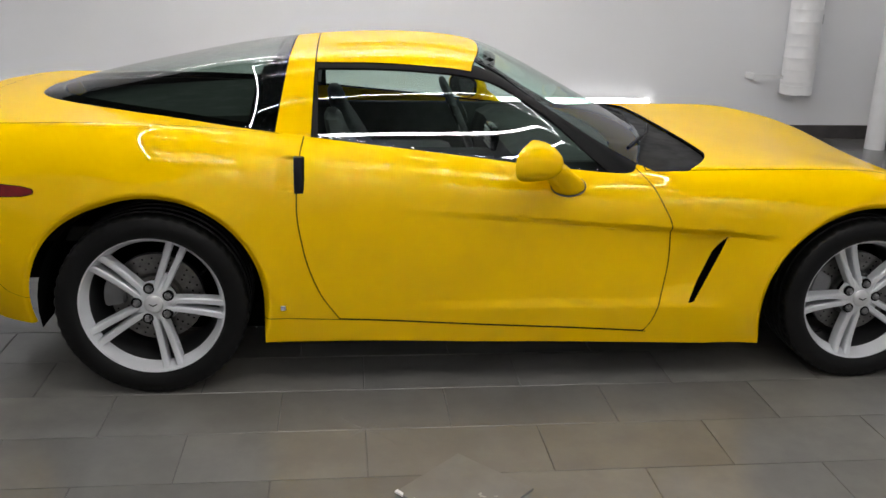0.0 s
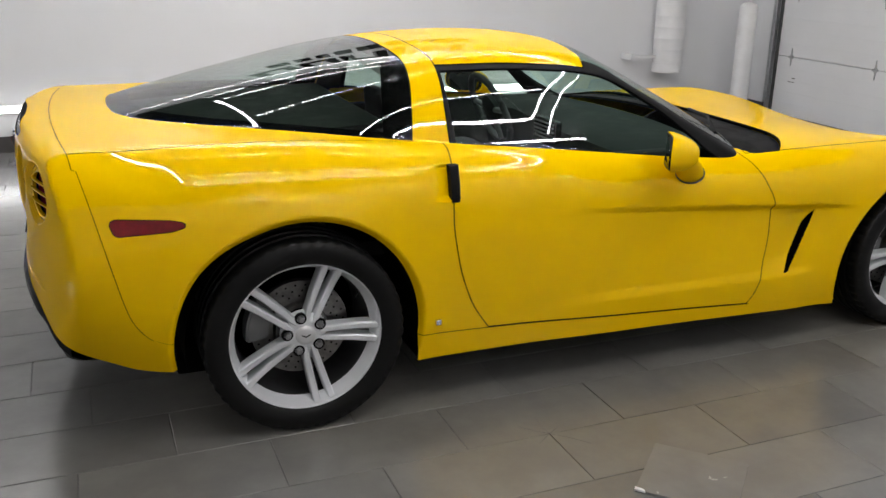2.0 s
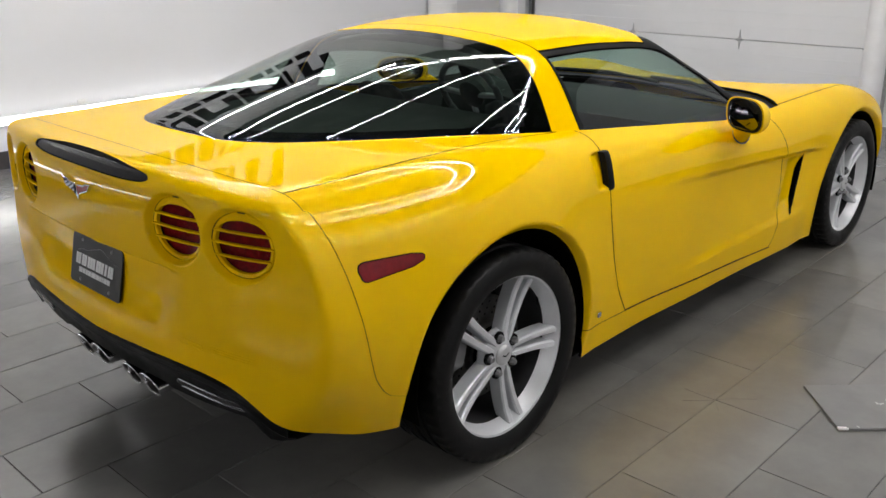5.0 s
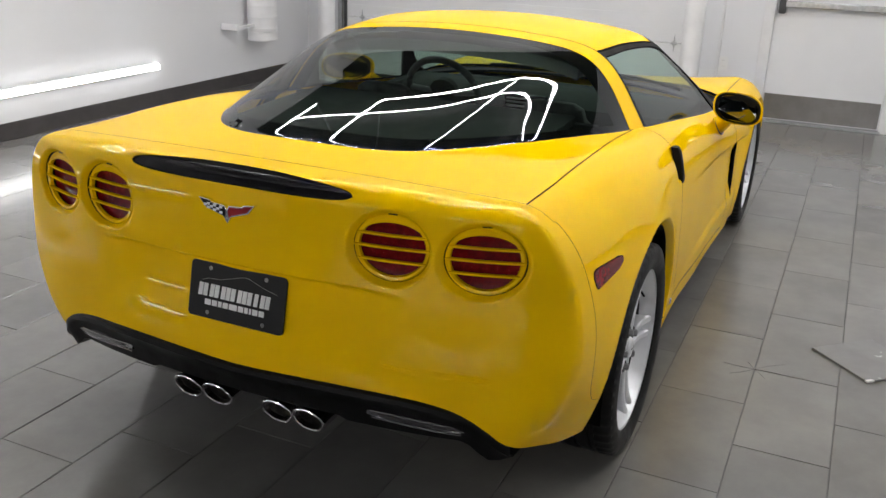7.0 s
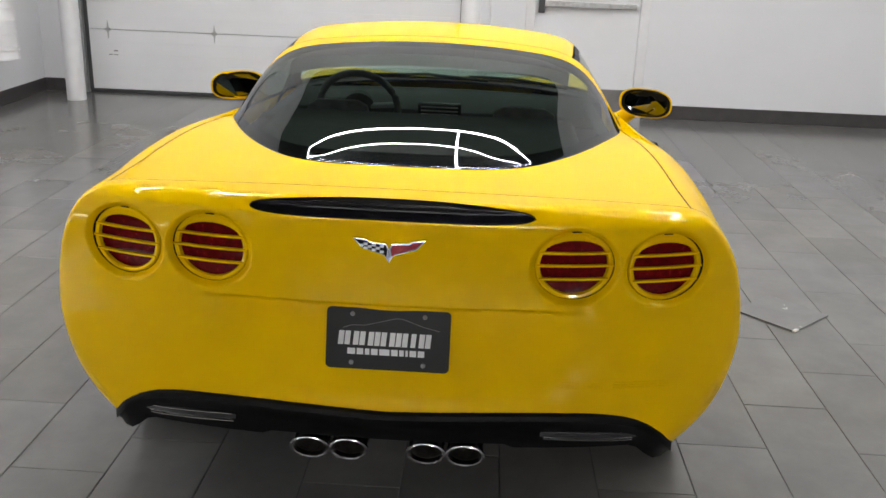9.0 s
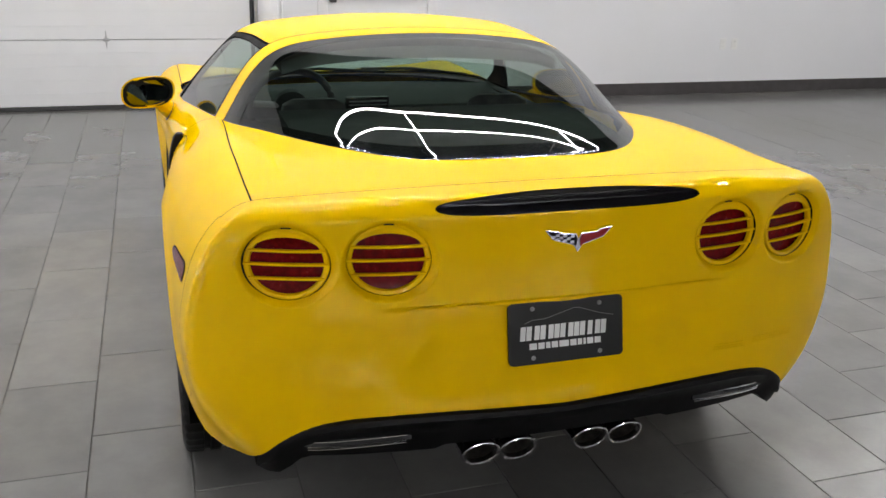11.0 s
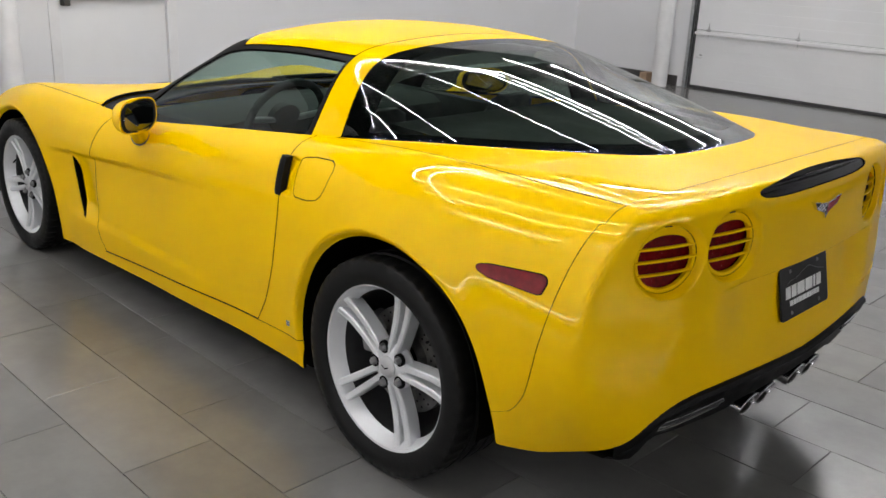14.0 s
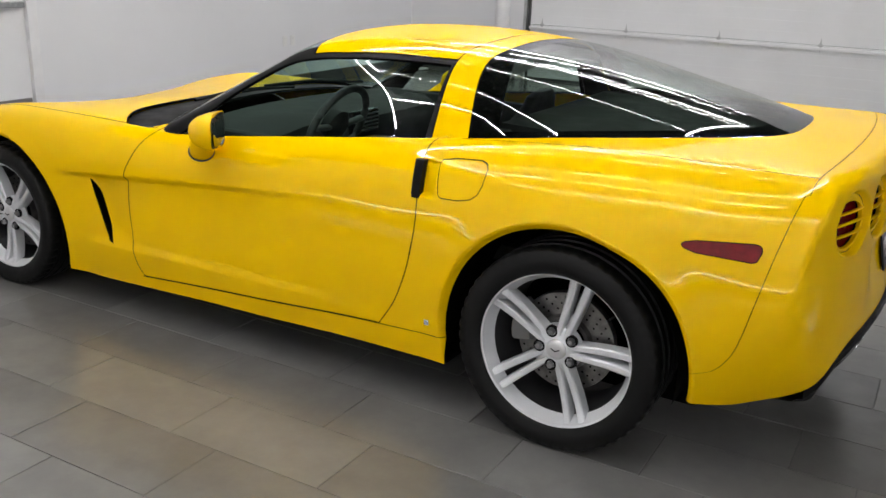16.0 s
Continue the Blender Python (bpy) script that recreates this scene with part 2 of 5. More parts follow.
G1 = (0.02, 3.64, 2.75)      # front overhead door: y from, y to, height
D1 = (-1.62, -0.62, 2.06)     # exit door
G2 = (-1.2, 4.05, 2.75)       # overhead door in the right wall: x from, x to, height
wall("wall_front_a", (FX, G1[1], 0), (FX + 0.2, LY + 0.2, CZ))
wall("wall_front_b", (FX, D1[1], 0), (FX + 0.2, G1[0], CZ))
wall("wall_front_c", (FX, RY - 0.2, 0), (FX + 0.2, D1[0], CZ))
wall("wall_front_d", (FX, G1[0], G1[2]), (FX + 0.2, G1[1], CZ))
wall("wall_front_e", (FX, D1[0], D1[2]), (FX + 0.2, D1[1], CZ))
wall("wall_left", (BX, LY, 0), (FX, LY + 0.2, CZ))
# never in view; its grey replaces the unlit depth behind
tagged(link_mesh("wall_back", box((BX - 0.2, RY - 0.2, 0), (BX, LY + 0.2, CZ)), M_HALL_DIM), "unseen back wall, grey for the unlit depth of the hall", "wall", kind="structure")
wall("wall_right_a", (G2[1], RY - 0.2, 0), (FX, RY, CZ))
wall("wall_right_b", (BX, RY - 0.2, 0), (G2[0], RY, CZ))
wall("wall_right_c", (G2[0], RY - 0.2, G2[2]), (G2[1], RY, CZ))
tagged(link_mesh("ceiling", box((BX - 0.2, RY - 0.2, CZ), (FX + 0.2, LY + 0.2, CZ + 0.15)), M_CEIL), "dark grey painted ceiling", "ceiling", kind="structure")
tagged(link_mesh("floor", box((BX - 0.2, RY - 0.2, -0.15), (FX + 0.6, LY + 0.2, -0.004)), M_GROUT), "grey grout bed under the floor tiles", "floor", kind="structure")

# ---------------------------------------------------------------- lamps: ceiling tubes and the strip along the left wall


def ceiling_tube(name, points, label):
    ob = thing(name, label, "ceiling light", (0, 0, 0), "tube lights under the ceiling")
    part("tube", tube(points, 0.010, 8), M_TUBE, ob, "glowing white tube", smooth=True)
    for p in (points[0], points[-1]):
        part("hanger", tube([p, (p[0], p[1], CZ)], 0.006, 6), M_STEEL, ob, "thin steel hanger")
    return ob


LZ = 3.05


def light_frame(x0, x1, ys, mids, label):
    """A rectangular frame of tubes with longitudinal tubes inside it and beside it."""
    ya, yb = max(ys), min(ys)
    r = 0.05
    for xe, sg in ((x0, -1), (x1, 1)):
        ceiling_tube("ceiling_light", [(xe - sg * r, ya, LZ), (xe - sg * 0.3 * r, ya - 0.3 * r, LZ), (xe, ya - r, LZ), (xe, yb + r, LZ), (xe - sg * 0.3 * r, yb + 0.3 * r, LZ), (xe - sg * r, yb, LZ)], label)
    for y in ys:
        ceiling_tube("ceiling_light", [(x0 + r, y, LZ), (x1 - r, y, LZ)], label)
    for y in mids:
        ceiling_tube("ceiling_light", [(x0 + 0.05, y, LZ), (x1 - 0.05, y, LZ)], label)


light_frame(-0.45, 2.12, (1.4, -2.33), (-0.2, -1.83), "white tube light hung in a frame over the car")
ceiling_tube("ceiling_light", [(-0.45, 2.15, LZ), (2.15, 2.15, LZ)], "long white tube light hung beside the frame")
# the tube by the left wall is added to brighten the car's left flank
ceiling_tube("ceiling_light", [(-1.6, 3.3, LZ), (2.2, 3.3, LZ)], "long fill tube added along the left wall")
# unseen fill tubes, added to brighten the right bay and the front wall
ceiling_tube("ceiling_light", [(-0.5, -3.5, 4.22), (3.5, -3.5, 4.22)], "added fill tube under the ceiling")
for y in (-5.9, -7.1):
    ceiling_tube("ceiling_light", [(0.0, y, 4.22), (5.0, y, 4.22)], "added fill tube under the ceiling over the bay")
ceiling_tube("ceiling_light", [(3.0, 3.4, 4.2), (3.0, -3.4, 4.2)], "added fill tube across under the ceiling")
# out-of-view fill tubes, added to light the tail from behind
for z in (2.75, 3.15):
    back_fill = thing("wall_light", "added fill tube along the unseen back wall", "wall light", (BX, 0, z), "tube lights on the back wall")
    part("tube", tube([(0.06, -4.6, 0), (0.06, 3.0, 0)], 0.015, 10), M_TUBE, back_fill, "glowing white tube")
    part("back_plate", box((0.001, -4.6, -0.04), (0.025, 3.0, 0.04)), M_PIPEW, back_fill, smooth=False)

strip = thing("wall_light", "long glowing white light strip low on the wall", "wall light", (0, LY, 0.335))
part("diffuser", tube([(-5.0, -0.031, 0.0), (3.42, -0.031, 0.0)], 0.026, 14), M_STRIP, strip, "glowing white diffuser")
part("back_plate", box((-5.0, -0.03, -0.03), (3.40, -0.001, 0.03)), M_PIPEW, strip, smooth=False)

# ---------------------------------------------------------------- the car: one smooth shell, parted into its panels
# x runs from the rear axle to the nose, a is the distance from the middle plane, z is up.


def spl(x, *knots):
    """A smooth curve through knots (x, value)."""
    kx = np.array([k[0] for k in knots], float)
    ky = np.array([k[1] for k in knots], float)
    d = np.diff(ky) / np.diff(kx)
    m = np.zeros_like(ky)
    same = d[1:] * d[:-1] > 0
    m[1:-1] = np.where(same, 2 * d[1:] * d[:-1] / np.where(same, d[1:] + d[:-1], 1), 0)
    m[0], m[-1] = d[0], d[-1]
    xc = np.clip(x, kx[0], kx[-1])
    i = np.clip(np.searchsorted(kx, xc) - 1, 0, len(kx) - 2)
    h = kx[i + 1] - kx[i]
    t = (xc - kx[i]) / h
    return ((1 + 2 * t) * (1 - t) ** 2 * ky[i] + t * (1 - t) ** 2 * h * m[i] + t * t * (3 - 2 * t) * ky[i + 1] + t * t * (t - 1) * h * m[i + 1])


@functools.lru_cache(None)
def curve_table(knots, soft):
    lo, hi, h = knots[0][0] - 0.3, knots[-1][0] + 0.3, 0.0005
    g = np.arange(lo - 0.3, hi + 0.3, h)
    v = spl(g, *knots)
    d0, d1 = (v[np.searchsorted(g, k[0]) + o] for k, o in ((knots[0], 8), (knots[-1], -8)))
    v = v + np.where(g < knots[0][0], (d0 - knots[0][1]) / (8 * h) * (g - knots[0][0]), 0) + np.where(g > knots[-1][0], (knots[-1][1] - d1) / (8 * h) * (g - knots[-1][0]), 0)
    w = np.exp(-0.5 * (np.arange(-0.25, 0.25 + h / 2, h) / soft) ** 2)
    return g, np.convolve(v, w / w.sum(), "same")


def curve(x, *knots, soft=0.045):
    """A curve near the knots whose bend changes gently, as on a pressed panel."""
    return np.interp(x, *curve_table(knots, soft))


def soft_square(t, k=0.05):
    """Zero below 0 and t squared above, its bend fading in over k."""
    return np.where(t > k, t * t + k * k / 3, np.clip(t + k, 0, None) ** 3 / (6 * k))


def sstep(x, lo, hi):
    t = np.clip((x - lo) / (hi - lo), 0, 1)
    return t * t * (3 - 2 * t)


def smax(a, b, k):
    h = np.maximum(k - np.abs(a - b), 0) / k
    return np.maximum(a, b) + h * h * h * k / 6


def smin(a, b, k):
    return -smax(-a, -b, k)


def top_height(x, a):
    c = curve(x, (-0.90, 0.982), (-0.80, 0.990), (-0.60, 0.995), (-0.3, 1.00), (0.2, 0.98), (0.6, 0.95), (1.2, 0.90), (1.8, 0.875), (2.2, 0.835), (2.7, 0.765), (3.1, 0.68), (3.55, 0.53))
    s = curve(x, (-0.90, 0.958), (-0.65, 0.968), (-0.3, 0.972), (0.0, 0.964), (0.42, 0.930), (0.7, 0.905), (1.1, 0.870), (1.5, 0.840), (1.8, 0.825), (2.2, 0.825), (2.6, 0.822), (2.9, 0.780), (3.2, 0.690), (3.55, 0.52))
    mid = curve(x, (-0.9, 0.004), (-0.2, -0.006), (0.4, -0.004), (1.5, 0.0), (2.2, 0.004), (2.7, 0.0), (3.5, -0.01))
    u = (a / 0.74) ** 2
    return c + (s - c) * u + mid * 4 * np.clip(u, 0, 1) * (1 - np.clip(u, 0, 1)) - 0.25 * np.maximum(u - 1, 0) ** 2


def crease_z(x):
    return 0.757 - 0.0725 * x


def side_width(x, z):
    w = curve(x, (-0.90, 0.83), (-0.72, 0.886), (-0.55, 0.898), (-0.36, 0.908), (0.0, 0.924), (0.30, 0.907), (0.5, 0.895), (0.9, 0.884), (1.4, 0.884), (1.9, 0.896), (2.3, 0.908), (2.685, 0.918), (3.0, 0.90), (3.3, 0.83), (3.6, 0.62))
    w = w - curve(x, (-0.9, 0.78), (-0.6, 0.72), (-0.3, 0.44), (0.2, 0.42), (0.7, 0.55), (3.5, 0.55)) * soft_square(z - 0.60) - 1.2 * soft_square(z - 0.82, 0.03)
    w = w - curve(x, (-0.9, 0.62), (-0.4, 0.42), (0.1, 0.20), (0.6, 0.14), (2.2, 0.14), (2.7, 0.3), (3.5, 0.5)) * soft_square(0.52 - z) * 1.6
    w = w - curve(x, (-0.9, 1.3), (-0.68, 0.8), (-0.45, 0.12), (-0.1, 0.0), (0.0, 0.0)) * soft_square(0.66 - z)
    # the hollow under the crease of the door and the fender
    depth = 0.025 * sstep(x, 0.70, 1.85) * (1 - sstep(x, 2.10, 2.34))
    below = crease_z(x) - z
    w = w - depth * sstep(below, -0.006, 0.024) * (1 - sstep(below, 0.05, 0.36))
    # the lower body line: the sill flares out below it
    w = w + 0.011 * (1 - sstep(z, 0.305, 0.350)) * sstep(x, 0.75, 1.25) * (1 - sstep(x, 2.02, 2.2))
    # scoop behind the vent of the front wing
    s = 1.976 + 0.5 * (z - 0.322) - x
    w = w - 0.020 * sstep(s, -0.012, 0.010) * (1 - sstep(s, 0.03, 0.20)) * sstep(z, 0.33, 0.40) * (1 - sstep(z, 0.56, 0.62))
    # pocket behind the door handle
    w = w - 0.022 * sstep(x, 0.438, 0.505) * (1 - sstep(x, 0.522, 0.528)) * sstep(z, 0.758, 0.772) * (1 - sstep(z, 0.862, 0.876))
    # flares round the wheels
    for cx, cz, r in ((0.0, 0.345, 0.40), (2.685, 0.288, 0.412)):
        d = np.hypot(x - cx, z - cz) - r
        d = d - (0.021 * sstep(-x, 0.12, 0.38) if cx < 1 else 0.0)
        w = w + 0.008 * np.exp(-(d / 0.06) ** 2) - 0.030 * (1 - sstep(d, -0.012, 0.026)) ** 2
    return w


LAMPS = ((0.437, 0.847), (0.660, 0.840))
LAMP_R, LAMP_WIDE = 0.084, 1.14


def rear_end(a, z):
    c = spl(z, (0.10, -0.79), (0.30, -0.835), (0.45, -0.856), (0.58, -0.858), (0.72, -0.850), (0.85, -0.848), (0.94, -0.838), (0.99, -0.815), (1.1, -0.79))
    hollow = 0.034 * (1 - sstep(a, 0.30, 0.50)) * (1 - sstep(z, 0.722, 0.742)) * sstep(z, 0.47, 0.66)
    lip = 0.018 * (1 - sstep(a, 0.28, 0.42)) * sstep(z, 0.965, 0.99)
    for ly, lz in LAMPS:
        d = np.hypot((a - ly) / LAMP_WIDE, z - lz)
        hollow = hollow + 0.026 * (1 - sstep(d, 0.076, 0.098))
    return c + 0.142 * a * a + 0.12 * a ** 6 + hollow - lip


def f_body(x, a, z):
    side = a - side_width(x, z)
    rear = rear_end(a, z) - x
    front = x - (3.56 - 0.35 * a * a - 0.6 * np.maximum(z - 0.45, 0) ** 2)
    top = z - top_height(x, a)
    sr = smax(side, rear, curve(z, (0.3, 0.18), (0.5, 0.08), (0.7, 0.034), (0.85, 0.022), (1.0, 0.02)))
    k = curve(x, (-0.88, 0.03), (-0.78, 0.05), (-0.55, 0.14), (-0.4, 0.20), (0.3, 0.16), (1.0, 0.12), (2.0, 0.14), (2.7, 0.22), (3.5, 0.3))
    f = smax(top, sr, k)
    f = smax(f, front, 0.25)
    return np.maximum(f, 0.09 - z)


def f_cabin(x, a, z):
    xs = x + np.where(x > 0.9, 0.30 * a * a, 0) * sstep(x, 0.9, 1.4) - 0.30 * a * a * (1 - sstep(x, -0.2, 0.5))
    c = curve(xs, (-0.75, 0.920), (-0.545, 0.991), (-0.35, 1.0465), (-0.05, 1.115), (0.26, 1.175), (0.45, 1.204), (0.62, 1.223), (0.90, 1.234), (1.10, 1.228), (1.27, 1.203), (1.45, 1.125), (1.68, 1.005), (1.92, 0.880), (2.15, 0.75), (2.6, 0.45))
    crown = curve(x, (-0.6, 0.12), (-0.35, 0.28), (-0.1, 0.25), (0.45, 0.15), (1.0, 0.14), (1.5, 0.10), (2.0, 0.06))
    aft = 1 - sstep(x, 0.15, 0.55)
    roof = z - (c - crown * (a * a * (1 - 0.65 * aft) + 3.0 * aft * a ** 4))
    b = spl(x, (-0.62, 0.0), (-0.54, 0.33), (-0.40, 0.507), (-0.2, 0.614), (0.0, 0.661), (0.2, 0.692), (0.42, 0.717), (0.65, 0.735), (1.1, 0.748), (1.5, 0.752), (1.8, 0.752), (2.1, 0.70))
    lean = curve(x, (-0.5, 0.9), (0.0, 0.75), (0.45, 0.62), (1.2, 0.62), (1.8, 0.55))
    zc = np.maximum(z, 0.80 + 0.06 * (x < 0.4))
    side = (a - (b - lean * (zc - 0.90) - 0.25 * np.maximum(z - 1.0, 0) ** 2)) * 0.88
    f = smax(roof, side, curve(x, (-0.5, 0.12), (-0.2, 0.20), (0.1, 0.20), (0.5, 0.15), (1.0, 0.12), (1.5, 0.05), (2.0, 0.05)))
    return np.maximum(f, np.maximum(-0.66 - x, x - 2.12))


def f_car(p):
    x, a, z = p[..., 0], np.abs(p[..., 1]), p[..., 2]
    return smin(f_body(x, a, z), f_cabin(x, a, z), 0.008)


def gradient(p):
    e = 5e-4
    g = np.stack([f_car(p + d) - f_car(p - d) for d in e * np.eye(3)], -1) / (2 * e)
    return g


def on_surface(p, rounds=4):
    for _ in range(rounds):
        g = gradient(p)
        step = f_car(p) / np.maximum((g * g).sum(-1), 0.05)
        p = p - np.clip(step, -0.02, 0.02)[..., None] * g
    return p


def shell_net(cell=0.0088):
    """A net of squares over the shell, one point in every cell that the surface crosses."""
    lo, hi = np.array([-0.95, -0.98, 0.06]), np.array([3.65, 0.98, 1.30])
    n = np.ceil((hi - lo) / cell).astype(int) + 1
    gx, gy, gz = (lo[i] + cell * np.arange(n[i]) for i in range(3))
    val = np.empty(n)
    for i in range(0, n[0], 40):
        block = np.stack(np.meshgrid(gx[i:i + 40], gy, gz, indexing="ij"), -1)
        val[i:i + 40] = f_car(block)
    ins = val < 0
    corners = [ins[i:n[0] - 1 + i, j:n[1] - 1 + j, k:n[2] - 1 + k] for i in (0, 1) for j in (0, 1) for k in (0, 1)]
    total = sum(c.astype(np.int8) for c in corners)
    live = (total > 0) & (total < 8)
    idx = np.full(live.shape, -1)
    idx[live] = np.arange(live.sum())
    pts = lo + cell * (np.argwhere(live) + 0.5)
    quads = []
    for ax in range(3):
        b, c = (ax + 1) % 3, (ax + 2) % 3
        sl = [slice(None)] * 3
        sl[ax] = slice(0, n[ax] - 1)
        s0 = ins[tuple(sl)]
        sl[ax] = slice(1, n[ax])
        s1 = ins[tuple(sl)]
        e = np.argwhere(s0 != s1)
        e = e[(e[:, b] > 0) & (e[:, c] > 0) & (e[:, b] < n[b] - 1) & (e[:, c] < n[c] - 1)]
        outward = s0[tuple(e.T)]
        db, dc = np.eye(3, dtype=int)[b], np.eye(3, dtype=int)[c]
        q = np.stack([idx[tuple((e - db - dc).T)], idx[tuple((e - dc).T)], idx[tuple(e.T)], idx[tuple((e - db).T)]], 1)
        q[~outward] = q[~outward][:, ::-1]
        quads.append(q)
    q = np.concatenate(quads)
    pts = on_surface(pts, 6)
    # even the net out along the surface
    for _ in range(3):
        acc, cnt = np.zeros_like(pts), np.zeros(len(pts))
        for i in range(4):
            np.add.at(acc, q[:, i], pts[q[:, (i + 1) % 4]] + pts[q[:, i - 1]])
            np.add.at(cnt, q[:, i], 2)
        pts = on_surface(0.4 * pts + 0.6 * acc / cnt[:, None], 2)
    tris = np.concatenate([q[:, [0, 1, 2]], q[:, [0, 2, 3]]])
    return pts, tris


class Shell:
    def __init__(self):
        self.v, self.all = shell_net()
        self.gaps = []

    def split(self, tris, fn):
        """Cuts the triangles along fn = 0: those where fn > 0, and the rest."""
        g = fn(self.v[:, 0], self.v[:, 1], self.v[:, 2])
        g = np.where(np.abs(g) < 1e-7, 1e-7, g)
        s = g[tris] > 0
        k = s.sum(1)
        pos, neg, mix = [tris[k == 3]], [tris[k == 0]], tris[(k == 1) | (k == 2)]
        if len(mix):
            sm = g[mix] > 0
            lone = np.where(sm.sum(1) == 1, sm.argmax(1), (~sm).argmax(1))
            r = np.arange(len(mix))
            a, b, c = mix[r, lone], mix[r, (lone + 1) % 3], mix[r, (lone + 2) % 3]
            e = np.sort(np.concatenate([np.stack([a, b], 1), np.stack([a, c], 1)]), 1)
            u, inv = np.unique(e, axis=0, return_inverse=True)
            inv = inv.ravel()
            t = g[u[:, 0]] / (g[u[:, 0]] - g[u[:, 1]])
            fresh = self.v[u[:, 0]] + t[:, None] * (self.v[u[:, 1]] - self.v[u[:, 0]])
            base = len(self.v)
            self.v = np.concatenate([self.v, fresh])
            ab, ac = base + inv[:len(mix)], base + inv[len(mix):]
            tip = np.stack([a, ab, ac], 1)
            rest = np.concatenate([np.stack([ab, b, c], 1), np.stack([ab, c, ac], 1)])
            up = g[a] > 0
            up2 = np.concatenate([up, up])
            pos += [tip[up], rest[~up2]]
            neg += [tip[~up], rest[up2]]
        return np.concatenate(pos), np.concatenate(neg)

    def seam(self, tris, fn, gap=0.006):
        """Parts the triangles along fn = 0 and leaves a gap between."""
        pos, rest = self.split(tris, lambda x, y, z: fn(x, y, z) - gap / 2)
        band, neg = self.split(rest, lambda x, y, z: fn(x, y, z) + gap / 2)
        # the band is kept, to be drawn black as the seam's shade
        self.gaps.append(band)
        return pos, neg

    def panel(self, name, tris, material, parent, label="", skirt=0.012, raise_by=0.0, keep=None):
        used, inv = np.unique(tris, return_inverse=True)
        t = inv.reshape(-1, 3)
        p = self.v[used]
        n = gradient(p)
        n /= np.maximum(np.linalg.norm(n, axis=1, keepdims=True), 1e-6)
        p = p + raise_by * n
        if skirt:
            e = np.concatenate([t[:, [0, 1]], t[:, [1, 2]], t[:, [2, 0]]])
            key = np.sort(e, 1)
            _, first, count = np.unique(key, axis=0, return_index=True, return_counts=True)
            rim = e[first[count == 1]]
            edge = np.unique(rim)
            low = np.full(len(p), -1)
            low[edge] = len(p) + np.arange(len(edge))
            twin = np.full(len(p), -1)
            twin[edge] = len(p) + len(edge) + np.arange(len(edge))
            full = np.concatenate([p, p[edge] - skirt * n[edge], p[edge]])
            sk = np.concatenate([np.stack([twin[rim[:, 1]], twin[rim[:, 0]], low[rim[:, 0]]], 1), np.stack([twin[rim[:, 1]], low[rim[:, 0]], low[rim[:, 1]]], 1)])
            t = np.concatenate([t, sk])
            nn = np.concatenate([n, n[edge], n[edge]])
        else:
            full, nn = p, n
        me = bpy.data.meshes.new(name)
        me.from_pydata(full.tolist(), [], t.tolist())
        me.polygons.foreach_set("use_smooth", [True] * len(me.polygons))
        me.normals_split_custom_set_from_vertices(nn.tolist())
        me.materials.append(material)
        if skirt:
            me.materials.append(M_UNDER)
            me.polygons.foreach_set("material_index", [0] * (len(t) - len(sk)) + [1] * len(sk))
        ob = new(name, me)
        ob.parent = parent
        if label:
            tagged(ob, label)
        return ob


def side_poly(points, side=0):
    """Signed distance to a convex outline of (x, z) seen from the side: positive inside."""
    def fn(x, y, z):
        d = np.full(x.shape, 9.0)
        n = len(points)
        for i in range(n):
            (x0, z0), (x1, z1) = points[i], points[(i + 1) % n]
            ln = math.hypot(x1 - x0, z1 - z0)
            d = np.minimum(d, ((x1 - x0) * (z - z0) - (z1 - z0) * (x - x0)) / ln)
        d = np.minimum(d, np.abs(y) - 0.3)
        return np.minimum(d, side * y) if side else d
    return fn


def lower_edge(x, a):
    sill = 0.196 - 0.0205 * x
    tail = spl(a, (0.0, 0.456), (0.36, 0.466), (0.50, 0.463), (0.57, 0.455), (0.635, 0.436), (0.69, 0.402), (0.735, 0.350), (0.77, 0.305), (0.81, 0.272), (0.90, 0.262))
    return np.where(x < -0.1, tail, sill)


def door_back(z):
    return spl(z, (0.20, 0.72), (0.273, 0.665), (0.393, 0.588), (0.546, 0.538), (0.70, 0.517), (0.80, 0.520), (0.88, 0.530), (0.96, 0.552))


def door_front(z):
    return spl(z, (0.16, 1.79), (0.21, 1.815), (0.26, 1.845), (0.40, 1.880), (0.51, 1.890), (0.62, 1.885), (0.71, 1.845), (0.77, 1.81), (0.83, 1.755), (0.90, 1.70))


car = thing("sports_car", "glossy yellow two-door sports coupe parked on the tiled floor", "car")
sh = Shell()
T, _ = sh.split(sh.all, lambda x, y, z: z - lower_edge(x, np.abs(y)))
ARCHES = ((0.0, 0.345, 0.393), (2.685, 0.288, 0.405))
for cx, cz, r in ARCHES:
    T, _ = sh.split(T, lambda x, y, z: np.maximum(np.hypot(x - cx, np.where((x - cx) * (1.3 - cx) > 0, np.maximum(z - cz, 0), z - cz)) - r - (0.028 * sstep(-x, 0.12, 0.38) if cx < 1 else 0.0), 0.55 - np.abs(y)))
CAB, BODY = sh.split(T, lambda x, y, z: f_body(x, np.abs(y), z) - f_cabin(x, np.abs(y), z))

